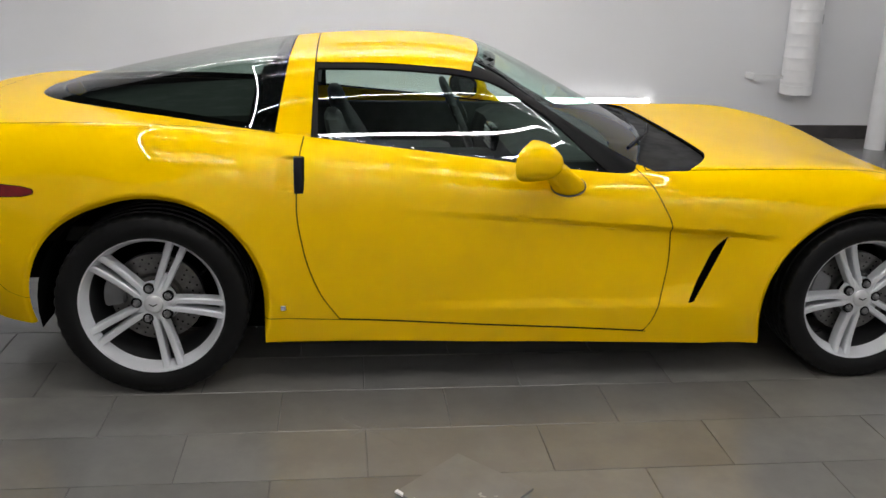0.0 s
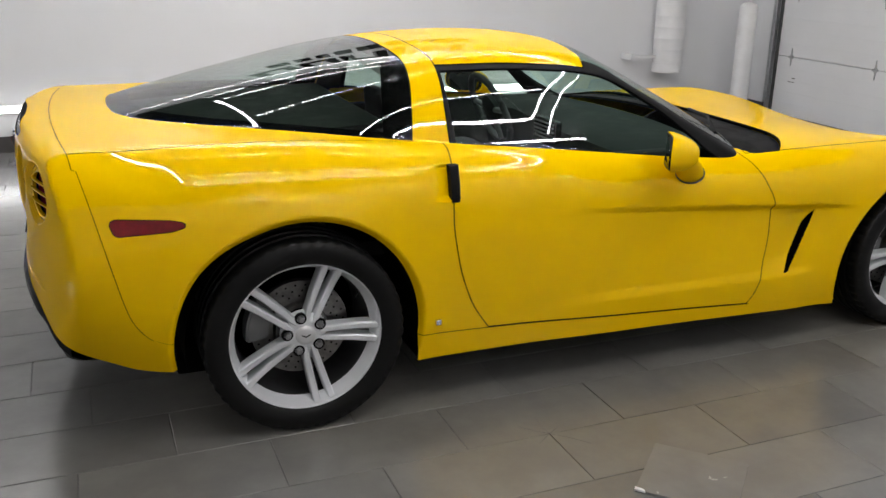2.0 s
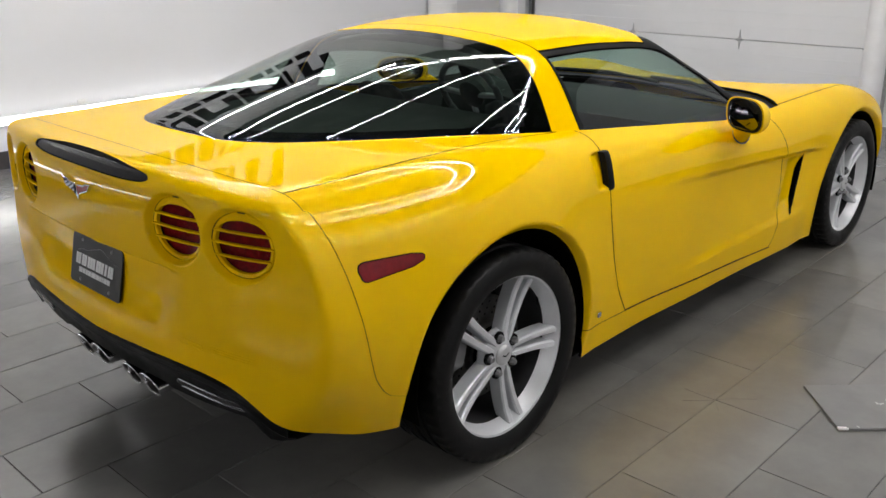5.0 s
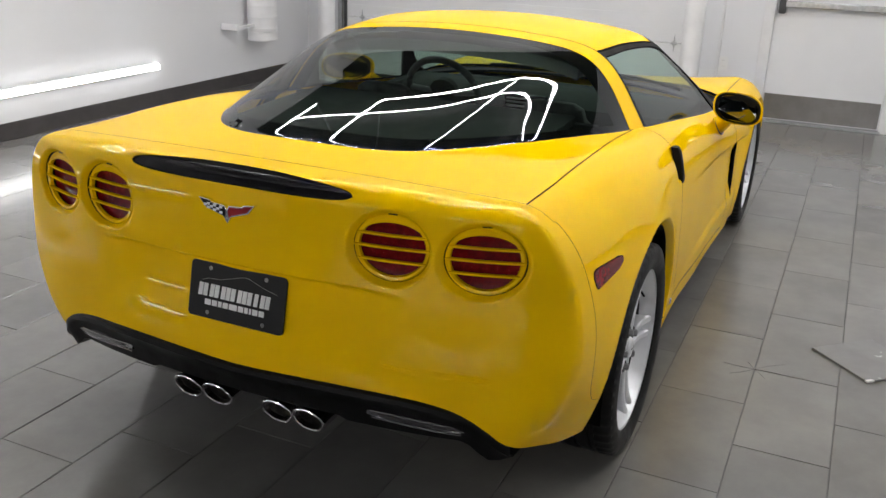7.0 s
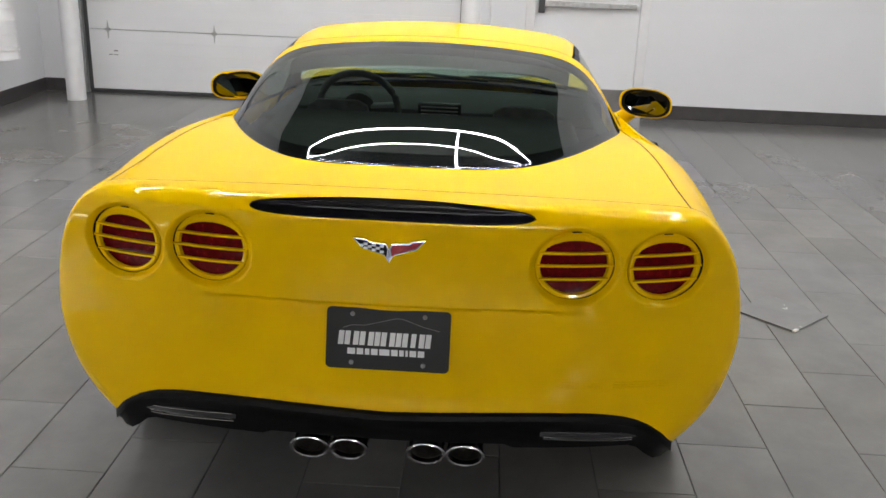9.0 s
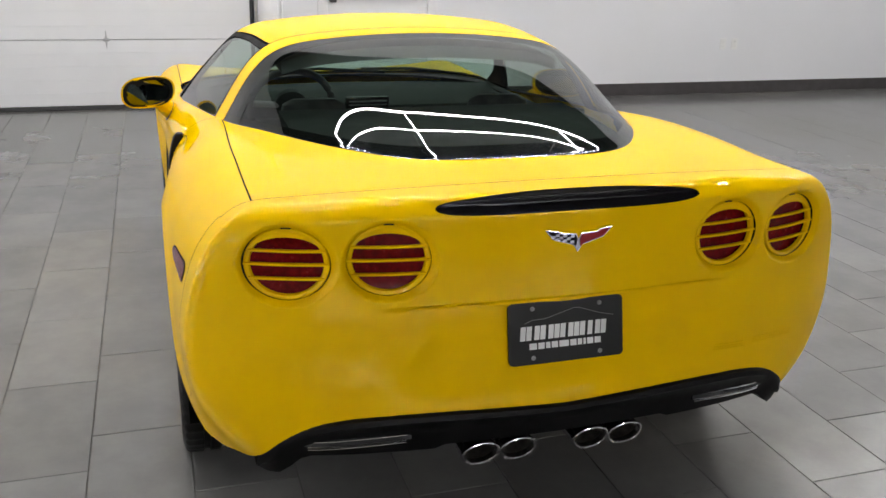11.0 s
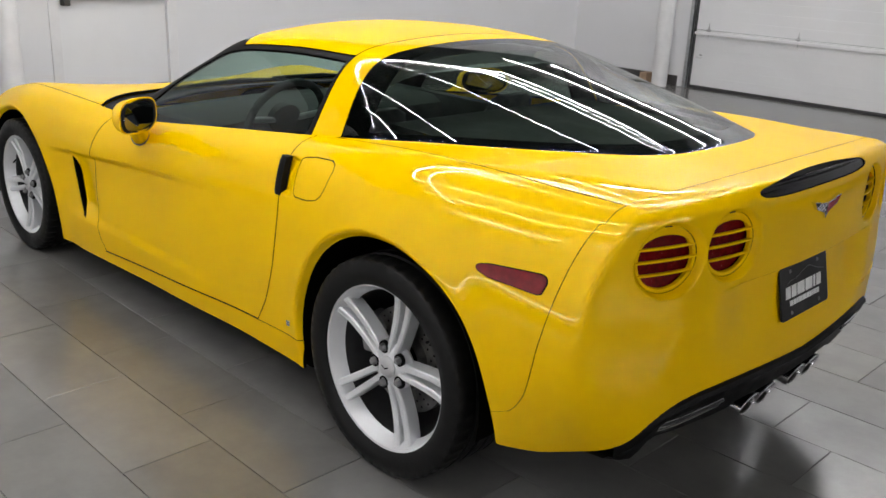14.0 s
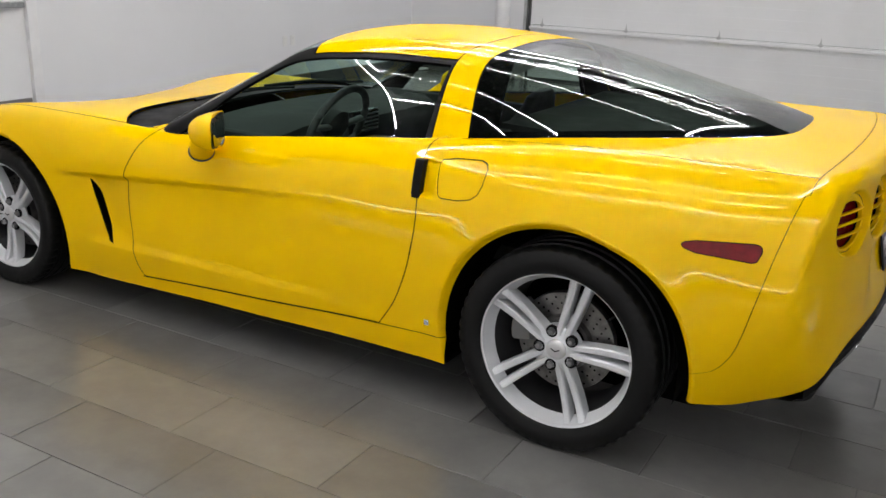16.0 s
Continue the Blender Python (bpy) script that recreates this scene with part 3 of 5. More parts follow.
# the cabin: hatch glass, hoop, roof, side windows, pillars, windscreen
HATCH_GLASS, CAB = sh.seam(CAB, lambda x, y, z: 0.435 + 0.19 * (z - 0.94) - x, 0.006)
HOOP, CAB = sh.seam(CAB, lambda x, y, z: 0.568 + 0.06 * (z - 0.94) - x, 0.005)
WIN_TOP = lambda x: spl(x, (0.55, 1.154), (0.8, 1.157), (1.05, 1.146), (1.20, 1.126), (1.42, 1.010), (1.62, 0.845), (1.8, 0.70))
ROOF, CAB = sh.seam(CAB, lambda x, y, z: np.minimum(z - WIN_TOP(np.minimum(x, 1.16)) - 0.009, 1.245 - 0.25 * y * y - x), 0.005)
SCREEN, CAB = sh.split(CAB, lambda x, y, z: np.minimum(spl(z, (0.80, 0.730), (0.88, 0.718), (1.0, 0.655), (1.12, 0.580), (1.22, 0.505)) - np.abs(y), x - 1.235 + 0.25 * y * y))
WINDOWS, PILLAR = sh.split(CAB, lambda x, y, z: np.minimum(WIN_TOP(x) - 0.007 - z, x - 0.590))
WIN_R, WIN_L = sh.split(WINDOWS, lambda x, y, z: -y)

# the body: tail lamps, brake lamp, bumper, hatch lid, bonnet, doors, wings
for ly, lz in LAMPS:
    _, BODY = sh.split(BODY, lambda x, y, z: np.minimum(LAMP_R - np.hypot((np.abs(y) - ly) / LAMP_WIDE, z - lz), -x - 0.5))
BRAKE, BODY = sh.seam(BODY, lambda x, y, z: np.minimum(np.minimum(0.020 * np.sqrt(np.maximum(1 - (y / 0.335) ** 4, 0)) - np.abs(z - 0.968 + 0.05 * y * y) - 0.3 * np.maximum(np.abs(y) - 0.335, 0), 1), -x - 0.6), 0.003)
BUMPER, BODY = sh.seam(BODY, lambda x, y, z: np.where(z > 0.93, np.minimum(-0.722 + 0.10 * y * y - x, 1), spl(z, (0.34, -0.36), (0.378, -0.43), (0.40, -0.485), (0.43, -0.513), (0.48, -0.540), (0.635, -0.578), (0.785, -0.611), (0.89, -0.637), (0.95, -0.655)) - x), 0.0024)
HATCH, BODY = sh.seam(BODY, lambda x, y, z: np.minimum(np.minimum(0.722 - 0.02 * sstep(x, -0.2, 0.5) - np.abs(y), 0.545 - x), z - 0.8), 0.004)
COWL, BODY = sh.seam(BODY, lambda x, y, z: np.minimum(np.minimum(2.10 - 2.2 * np.maximum(np.abs(y) - 0.54, 0) ** 2 - x, x - 0.9), np.minimum(0.735 + 0.055 * sstep(x, 1.77, 1.84) - np.abs(y), z - 0.7)), 0.004)
HOOD, BODY = sh.seam(BODY, lambda x, y, z: np.minimum(np.minimum(0.786 - np.abs(y), x - 1.80), z - 0.50), 0.004)
DOORS, BODY = sh.seam(BODY, lambda x, y, z: np.minimum(np.minimum(x - door_back(z), door_front(z) - x), z - (0.312 - 0.0555 * x)), 0.0045)
DOOR_R, DOOR_L = sh.split(DOORS, lambda x, y, z: -y)
VENTS, BODY = sh.split(BODY, side_poly(((2.112, 0.584), (2.062, 0.520), (1.976, 0.322), (2.002, 0.330), (2.088, 0.520))))
MARKS, BODY = sh.seam(BODY, side_poly(((-0.357, 0.764), (-0.366, 0.772), (-0.40, 0.780), (-0.555, 0.793), (-0.570, 0.788), (-0.574, 0.775), (-0.564, 0.747), (-0.550, 0.742), (-0.40, 0.746), (-0.364, 0.755))), 0.003)
FUEL, BODY = sh.seam(BODY, side_poly(((0.461, 0.870), (0.452, 0.880), (0.400, 0.890), (0.312, 0.896), (0.290, 0.890), (0.280, 0.874), (0.284, 0.826), (0.296, 0.797), (0.318, 0.780), (0.363, 0.769), (0.430, 0.766), (0.441, 0.774)), 1), 0.0032)
REAR_BODY, SILL = sh.seam(BODY, lambda x, y, z: np.where((x > 0.3) & (x < 1.83), z - (0.309 - 0.0555 * x), 1.0), 0.003)
QUARTERS, WINGS = sh.split(REAR_BODY, lambda x, y, z: 1.2 - x)
for nm, tr, lb in (("quarter_panel", QUARTERS, "glossy yellow rear wing"), ("front_wing", WINGS, "glossy yellow front wing"), ("sill", SILL, "glossy yellow sill strip")):
    r, l = sh.split(tr, lambda x, y, z: -y)
    sh.panel(nm, r, M_YELLOW, car, lb)
    sh.panel(nm, l, M_YELLOW, car, lb)
sh.panel("rear_bumper", BUMPER, M_YELLOW, car, "glossy yellow rear bumper cover", 0.02)
sh.panel("hatch_lid", HATCH, M_YELLOW, car, "glossy yellow rear hatch")
sh.panel("bonnet", HOOD, M_YELLOW, car, "glossy yellow bonnet")
sh.panel("cowl", COWL, M_BLACK, car, "black plastic cowl under the windscreen", 0.012, -0.014)
doors = [sh.panel("door", DOOR_R, M_YELLOW, car, "glossy yellow closed door"), sh.panel("door", DOOR_L, M_YELLOW, car, "glossy yellow closed door")]
for nm, tr in (("hatch_trim", HATCH), ("roof_lining", ROOF), ("hoop_trim", HOOP), *(("quarter_trim", q) for q in sh.split(QUARTERS, lambda x, y, z: -y))):
    sh.panel(nm, tr, M_HEADLINER if nm == "roof_lining" else M_TUB, car, "grey roof lining" if nm == "roof_lining" else "dark inner trim", 0.0, -0.016)
sh.panel("roof_panel", ROOF, M_YELLOW, car, "glossy yellow lift-out roof panel")
sh.panel("roof_hoop", HOOP, M_YELLOW, car, "glossy yellow hoop behind the doors")
FRIT, _ = sh.split(HATCH_GLASS, lambda x, y, z: np.maximum(x - 0.435 - 0.19 * (z - 0.94) + 0.045 + 0.055 * sstep(np.abs(y), 0.25, 0.60), 0.022 - f_body(x, np.abs(y), z)))
sh.panel("glass_border", FRIT, M_UNDER, car, "black printed border of the rear glass", 0.0, -0.004)
sh.panel("hatch_glass", HATCH_GLASS, M_GLASS_R, car, "dark tinted wrap-round rear glass", 0.0)
sh.panel("windscreen", SCREEN, M_SCREEN, car, "clear windscreen", 0.0)
sh.panel("side_window", WIN_R, M_GLASS_S, car, "tinted side window", 0.0, -0.004)
sh.panel("side_window", WIN_L, M_GLASS_S, car, "tinted side window", 0.0, -0.004)
for m_side in (-1, 1):
    half, _ = sh.split(PILLAR, lambda x, y, z: m_side * y)
    sh.panel("windscreen_pillar", half, M_BLACK, car, "satin black screen pillar and window surround", 0.012)
sh.panel("brake_lamp", BRAKE, M_GLOSS, car, "dark smoked high brake lamp", 0.01, -0.004)
for m_side in (-1, 1):
    half, _ = sh.split(MARKS, lambda x, y, z: m_side * y)
    sh.panel("side_marker", half, M_REDP, car, "dark red side marker lens", 0.012, 0.002)
sh.panel("fuel_flap", FUEL, M_YELLOW, car, "yellow fuel filler flap")
# black sheet just under the seams, painting the shade between panels
sh.panel("seam_shade", np.concatenate(sh.gaps), M_UNDER, car, "black band in the seams for the shade between panels", 0.0, -0.003)

# ---------------------------------------------------------------- the car: wheels
def add_loft(bm, sections, cap=True):
    rings = [[bm.verts.new(p) for p in s] for s in sections]
    n = len(rings[0])
    for a, b in zip(rings, rings[1:]):
        for k in range(n):
            bm.faces.new((a[k], a[(k + 1) % n], b[(k + 1) % n], b[k]))
    if cap:
        bm.faces.new(rings[0][::-1])
        bm.faces.new(rings[-1])
    return bm


def tyre_mesh(r, rim, w):
    """Outer side towards +y; the sidewall bulges, the tread has grooves and shoulder slots."""
    prof = [(rim - 0.004, 0.445), (rim + 0.006, 0.475), (rim + 0.022, 0.488), (rim + 0.45 * (r - rim), 0.50), (r - 0.028, 0.488), (r - 0.010, 0.470), (r - 0.002, 0.440), (r, 0.36)]
    for g in (0.26, 0.09, -0.09, -0.26):
        prof += [(r, g + 0.035), (r - 0.007, g + 0.028), (r - 0.007, g - 0.028), (r, g - 0.035)]
    prof += [(r, -0.36), (r - 0.002, -0.44), (r - 0.012, -0.472), (rim + 0.45 * (r - rim), -0.50), (rim + 0.01, -0.475), (rim - 0.004, -0.44)]
    steps = 150
    bm = bmesh.new()
    rings = []
    for i in range(steps):
        t = 2 * math.pi * i / steps
        ring = []
        for j, (rr, h) in enumerate(prof):
            slot = i % 3 == 0 and (j in (6, 7, 8) or j >= len(prof) - 6 and j < len(prof) - 3)
            if slot:
                rr -= 0.005
            sh_ = 0.012 * (h - 0.36) / 0.14 if h > 0.36 else 0
            ring.append(bm.verts.new((rr * math.cos(t + sh_), h * w, rr * math.sin(t + sh_))))
        rings.append(ring)
    for i in range(steps):
        a, b = rings[i], rings[(i + 1) % steps]
        for j in range(len(prof) - 1):
            bm.faces.new((a[j], a[j + 1], b[j + 1], b[j]))
    bmesh.ops.recalc_face_normals(bm, faces=bm.faces)
    return bm


def rim_mesh(rim, face):
    """The bright outer lip and the hub."""
    f = face
    bm = lathe([(rim, f - 0.012), (rim + 0.003, f + 0.010), (rim - 0.002, f + 0.016), (rim - 0.009, f + 0.014), (rim - 0.013, f + 0.004), (rim - 0.024, f - 0.022), (rim - 0.030, f - 0.034)], 96)
    return bm


def barrel_mesh(rim, face):
    f = face
    return lathe([(rim - 0.030, f - 0.034), (rim - 0.030, f - 0.060), (rim - 0.042, f - 0.13), (rim - 0.036, f - 0.22), (rim - 0.02, f - 0.23)], 72)


def hub_mesh(face):
    f = face
    return lathe([(0.001, f - 0.010), (0.036, f - 0.010), (0.060, f - 0.015), (0.074, f - 0.024), (0.080, f - 0.042), (0.070, f - 0.055), (0.001, f - 0.055)], 60)


def spoke_mesh(rim, face, t):
    """One spoke: two bars side by side with a hollow between them."""
    f = face
    bm = bmesh.new()
    er, et, ey = Vector((math.cos(t), 0, math.sin(t))), Vector((-math.sin(t), 0, math.cos(t))), Vector((0, 1, 0))
    for s in (-1, 1):
        sec = []
        for k in range(11):
            u = k / 10
            r = 0.046 + u * (rim - 0.004 - 0.046)
            off = 0.0140 + 0.0122 * u
            hw = 0.0104 + 0.0022 * u
            top = f - 0.010 - 0.003 * math.sin(math.pi * u) + 0.018 * u ** 4
            c = r * er + s * off * et
            low = top - 0.046
            sec.append([c - hw * et * 0.62 + top * ey, c + hw * et * 0.62 + top * ey, c + hw * et + (top - 0.005) * ey, c + hw * et * 1.08 + low * ey, c - hw * et * 1.08 + low * ey, c - hw * et + (top - 0.005) * ey])
        add_loft(bm, sec)
    sec = []
    for k in range(5):
        u = k / 4
        r = 0.05 + u * 0.06
        hw = 0.010 + 0.005 * u
        c = r * er
        lv = f - 0.034 - 0.020 * u
        sec.append([c - hw * et + lv * ey, c + hw * et + lv * ey, c + hw * et + (lv - 0.012) * ey, c - hw * et + (lv - 0.012) * ey])
    add_loft(bm, sec)
    bmesh.ops.recalc_face_normals(bm, faces=bm.faces)
    return bm


def disc_mesh(r, face):
    bm = bmesh.new()
    y = face - 0.085
    add_lathe(bm, [(0.075, y + 0.02), (0.088, y + 0.02), (0.094, y), (r, y), (r + 0.001, y - 0.004), (r + 0.001, y - 0.024), (r, y - 0.028), (0.09, y - 0.028)], 72)
    return bm


def make_wheel(cx, cz, r, rim, w, face, centre, sg, phase):
    """sg = 1: left side of the car. Built facing +y, then turned for the right side."""
    m = Matrix.Translation((cx, 0, cz)) @ (Matrix.Identity(4) if sg > 0 else Matrix.Rotation(math.pi, 4, "Z"))

    def put(bm):
        bmesh.ops.transform(bm, matrix=m, verts=bm.verts)
        return bm
    ph = phase if sg > 0 else math.pi - phase
    wheel = part("wheel", put(rim_mesh(rim, face)), M_SILVER, car, "silver alloy wheel with five split spokes")
    part("barrel", put(barrel_mesh(rim, face)), M_BARREL, wheel, "dark grey rim barrel")
    part("hub", put(hub_mesh(face)), M_SPOKE, wheel, "silver wheel hub")
    for i in range(5):
        part("spoke", put(spoke_mesh(rim, face, ph + 2 * math.pi * i / 5)), M_SPOKE, wheel, "split silver spoke")
    bm = tyre_mesh(r, rim, w)
    bmesh.ops.translate(bm, vec=(0, centre, 0), verts=bm.verts)
    part("tyre", put(bm), M_RUBBER, wheel, "black low-profile tyre")
    part("brake_disc", put(disc_mesh(0.165, face)), M_DISC, wheel, "drilled steel brake disc")
    bm = bmesh.new()
    for ring, (rr, n) in enumerate(((0.112, 20), (0.130, 24), (0.150, 28))):
        for i in range(n):
            t = 2 * math.pi * (i + 0.33 * ring) / n
            bmesh.ops.create_circle(bm, cap_ends=True, segments=8, radius=0.0038, matrix=Matrix.Translation((rr * math.cos(t), face - 0.0842, rr * math.sin(t))) @ Matrix.Rotation(math.pi / 2, 4, "X"))
    tagged(part("disc_holes", put(bm), M_UNDER, wheel, smooth=False), "drilled holes of the brake disc", kind="stuff")
    t0 = 0.25 if cx < 1 else 0.15
    sec = []
    for k in range(9):
        t = t0 - 0.42 + 0.84 * k / 8
        er = Vector((math.cos(t), 0, math.sin(t)))
        lo, hi = 0.112, 0.186
        bul = 0.010 * math.sin(math.pi * k / 8)
        sec.append([lo * er + Vector((0, face - 0.070 + bul, 0)), hi * er + Vector((0, face - 0.070 + bul, 0)), (hi + 0.006) * er + Vector((0, face - 0.12, 0)), (lo - 0.004) * er + Vector((0, face - 0.12, 0))])
    bm = add_loft(bmesh.new(), sec)
    bmesh.ops.recalc_face_normals(bm, faces=bm.faces)
    bmesh.ops.bevel(bm, geom=[e for e in bm.edges if e.calc_face_angle(0) > 0.7], offset=0.006, segments=2, affect="EDGES")
    part("brake_caliper", put(bm), M_CALIPER, wheel, "grey brake caliper")
    part("centre_cap", put(lathe([(0.0005, face + 0.002), (0.020, face + 0.0015), (0.030, face - 0.001), (0.034, face - 0.006), (0.034, face - 0.014)], 40)), M_CAP, wheel, "round silver centre cap")
    bm = bmesh.new()
    for s in (-1, 1):
        add_loft(bm, [[Vector((0, face + 0.0025, -0.006)), Vector((s * 0.003, face + 0.0025, -0.004)), Vector((0, face + 0.0025, -0.001))], [Vector((s * 0.014, face + 0.0022, 0.001)), Vector((s * 0.016, face + 0.0022, 0.005)), Vector((s * 0.013, face + 0.0022, 0.005))]])
    part("cap_mark", put(bm), M_BLACK, wheel, "small dark crossed mark", smooth=False)
    for i in range(5):
        t = ph + math.pi / 5 + 2 * math.pi * i / 5
        bm = bmesh.new()
        add_lathe(bm, [(0.0005, face + 0.004), (0.0085, face + 0.003), (0.0118, face - 0.002), (0.0125, face - 0.03)], 6, "y", (0.060 * math.cos(t), 0, 0.060 * math.sin(t)))
        bmesh.ops.recalc_face_normals(bm, faces=bm.faces)
        part("lug_nut", put(bm), M_CALIPER, wheel, "grey steel lug nut")
        bm = lathe([(0.0205, face - 0.0185), (0.0195, face - 0.0100), (0.0135, face - 0.0098), (0.0130, face - 0.026)], 20, "y", (0.060 * math.cos(t), 0, 0.060 * math.sin(t)))
        part("lug_seat", put(bm), M_BLACK, wheel, "dark lug recess")
    tv = ph + math.radians(-38)
    part("valve", put(tube([((rim - 0.034) * math.cos(tv), face - 0.03, (rim - 0.034) * math.sin(tv)), ((rim - 0.056) * math.cos(tv), face - 0.012, (rim - 0.056) * math.sin(tv))], 0.004, 8)), M_BLACK, wheel)
    # the dark well behind
    bm = bmesh.new()
    R = 0.375 if cx < 1 else 0.385
    zz = 0.345 - cz if cx < 1 else 0.288 - cz
    ins, out = [], []
    for k in range(25):
        t = math.radians(-12 + 204 * k / 24)
        ins.append(bm.verts.new((R * 1.046 * math.cos(t), 0.50, zz + R * 1.046 * math.sin(t))))
        out.append(bm.verts.new((R * 1.046 * math.cos(t), 0.885, zz + R * 1.046 * math.sin(t))))
    for k in range(24):
        bm.faces.new((ins[k], ins[k + 1], out[k + 1], out[k]))
    bm.faces.new(ins)
    part("arch_liner", put(bm), M_UNDER, car, "black wheel arch liner")
    return wheel


make_wheel(0.0, 0.338, 0.339, 0.260, 0.285, 0.873, 0.765, -1, math.radians(-5))
make_wheel(0.0, 0.338, 0.339, 0.260, 0.285, 0.873, 0.765, 1, math.radians(178))
make_wheel(2.685, 0.324, 0.325, 0.247, 0.250, 0.877, 0.783, -1, math.radians(186))
make_wheel(2.685, 0.324, 0.325, 0.247, 0.250, 0.877, 0.783, 1, math.radians(60))

# ---------------------------------------------------------------- the car: tail
def rear_x(y, z):
    return float(rear_end(np.array(abs(y)), np.array(z)))


for sg in (-1, 1):
    for ly, lz in LAMPS:
        y0 = sg * ly
        x0 = rear_x(y0, lz) - 0.004
        tilt = Matrix.Translation((x0, y0, lz)) @ Matrix.Rotation(sg * (-0.30 if ly > 0.5 else -0.16), 4, "Z") @ Matrix.Rotation(radians(3), 4, "Y") @ Matrix.Diagonal((1, LAMP_WIDE, 1, 1))

        def lamp_put(bm):
            bmesh.ops.transform(bm, matrix=tilt, verts=bm.verts)
            return bm
        R = LAMP_R
        lamp = part("tail_lamp", lamp_put(lathe([(0.0005, 0.026), (0.045, 0.025), (0.070, 0.021), (0.078, 0.019)], 48, "x")), M_RED, car, "round dark red tail lamp lens")
        part("lamp_bowl", lamp_put(lathe([(R + 0.010, 0.004), (R + 0.001, 0.008), (R - 0.001, 0.040), (0.02, 0.045)], 48, "x")), M_BLACK, lamp, "black lamp bowl")
        bm = lathe([(R + 0.0005, 0.014), (R, 0.002), (R - 0.003, -0.001), (R - 0.010, 0.001), (R - 0.012, 0.010)], 56, "x")
        # fuller crescent at the top of the ring
        crescent = []
        for k in range(15):
            t = math.radians(35 + 110 * k / 14)
            dep = 0.013 * math.sin(math.pi * k / 14)
            crescent.append([Vector((xx, rr * math.cos(t), rr * math.sin(t))) for xx, rr in ((0.002, R - 0.008), (0.002, R - 0.010 - dep), (0.010, R - 0.010 - dep), (0.010, R - 0.008))])
        add_loft(bm, crescent)
        bmesh.ops.recalc_face_normals(bm, faces=bm.faces)
        part("lamp_ring", lamp_put(bm), M_YELLOW, lamp, "yellow lamp grille ring")
        for bz, over in ((0.031, 0.004), (0.0, 0.006), (-0.033, 0.004)):
            half = math.sqrt(R * R - bz * bz) - 0.006 + over
            secs = []
            for k in range(9):
                u = -1 + k / 4
                xo = -0.006 + 0.006 * u * u
                secs.append([Vector((xo + dx, u * half, bz + dz)) for dx, dz in ((0.000, -0.0032), (-0.003, -0.0016), (-0.003, 0.0016), (0.000, 0.0032), (0.007, 0.0028), (0.007, -0.0028))])
            bm = add_loft(bmesh.new(), secs)
            bmesh.ops.recalc_face_normals(bm, faces=bm.faces)
            part("lamp_bar", lamp_put(bm), M_YELLOW, lamp, "yellow bar across the lamp")
        part("lamp_clip", lamp_put(box((-0.001, -0.010, R - 0.004), (0.006, 0.010, R + 0.001), 0.001)), M_BLACK, lamp, smooth=False)

# dealer plate in the hollow
pm = Matrix.Translation((-0.829, 0.001, 0.642)) @ Matrix.Rotation(radians(12.5), 4, "Y")


def plate_put(bm):
    bmesh.ops.transform(bm, matrix=pm, verts=bm.verts)
    return bm


plate = part("dealer_plate", plate_put(prism(rounded(0.302, 0.152, 0.012), -0.003, 0.003, "x", 0.0008)), M_PLATE, car, "black dealer plate with white print", smooth=False)
y = 0.122
for strokes in (2, 2, 3, 3, 1, 2):
    for k in range(strokes):
        wide = 0.013 if strokes > 1 else 0.012
        part("print_bar", plate_put(prism([(y, -0.016), (y - wide, -0.016), (y - wide - 0.003, 0.018), (y - 0.003, 0.018)], -0.0042, -0.003, "x")), M_WHITE, plate, "white print bar", smooth=False)
        y -= wide + 0.0026
    y -= 0.0052
y = 0.098
for wide in (0.019, 0.016, 0.011, 0.016, 0.025, 0.016, 0.011, 0.006, 0.016, 0.016):
    part("print_bar", plate_put(box((-0.0042, y - wide, -0.039), (-0.003, y, -0.024))), M_WHITE, plate, "white print bar", smooth=False)
    y -= wide + 0.0040
bm = bmesh.new()
add_tube(bm, [(-0.004, 0.11, 0.025), (-0.004, 0.09, 0.033), (-0.004, 0.055, 0.034), (-0.004, -0.02, 0.054), (-0.004, -0.035, 0.053), (-0.004, -0.085, 0.036), (-0.004, -0.125, 0.027)], 0.0007, 5)
part("ridge_line", plate_put(bm), M_LINE, plate, "thin grey printed line")
for yy, z in ((0.088, 0.060), (-0.088, 0.060), (0.088, -0.060), (-0.088, -0.060)):
    part("plate_screw", plate_put(lathe([(0.0003, -0.0062), (0.004, -0.0055), (0.006, -0.003)], 14, "x", (0, yy, z))), M_CALIPER, plate, "dark plate screw")

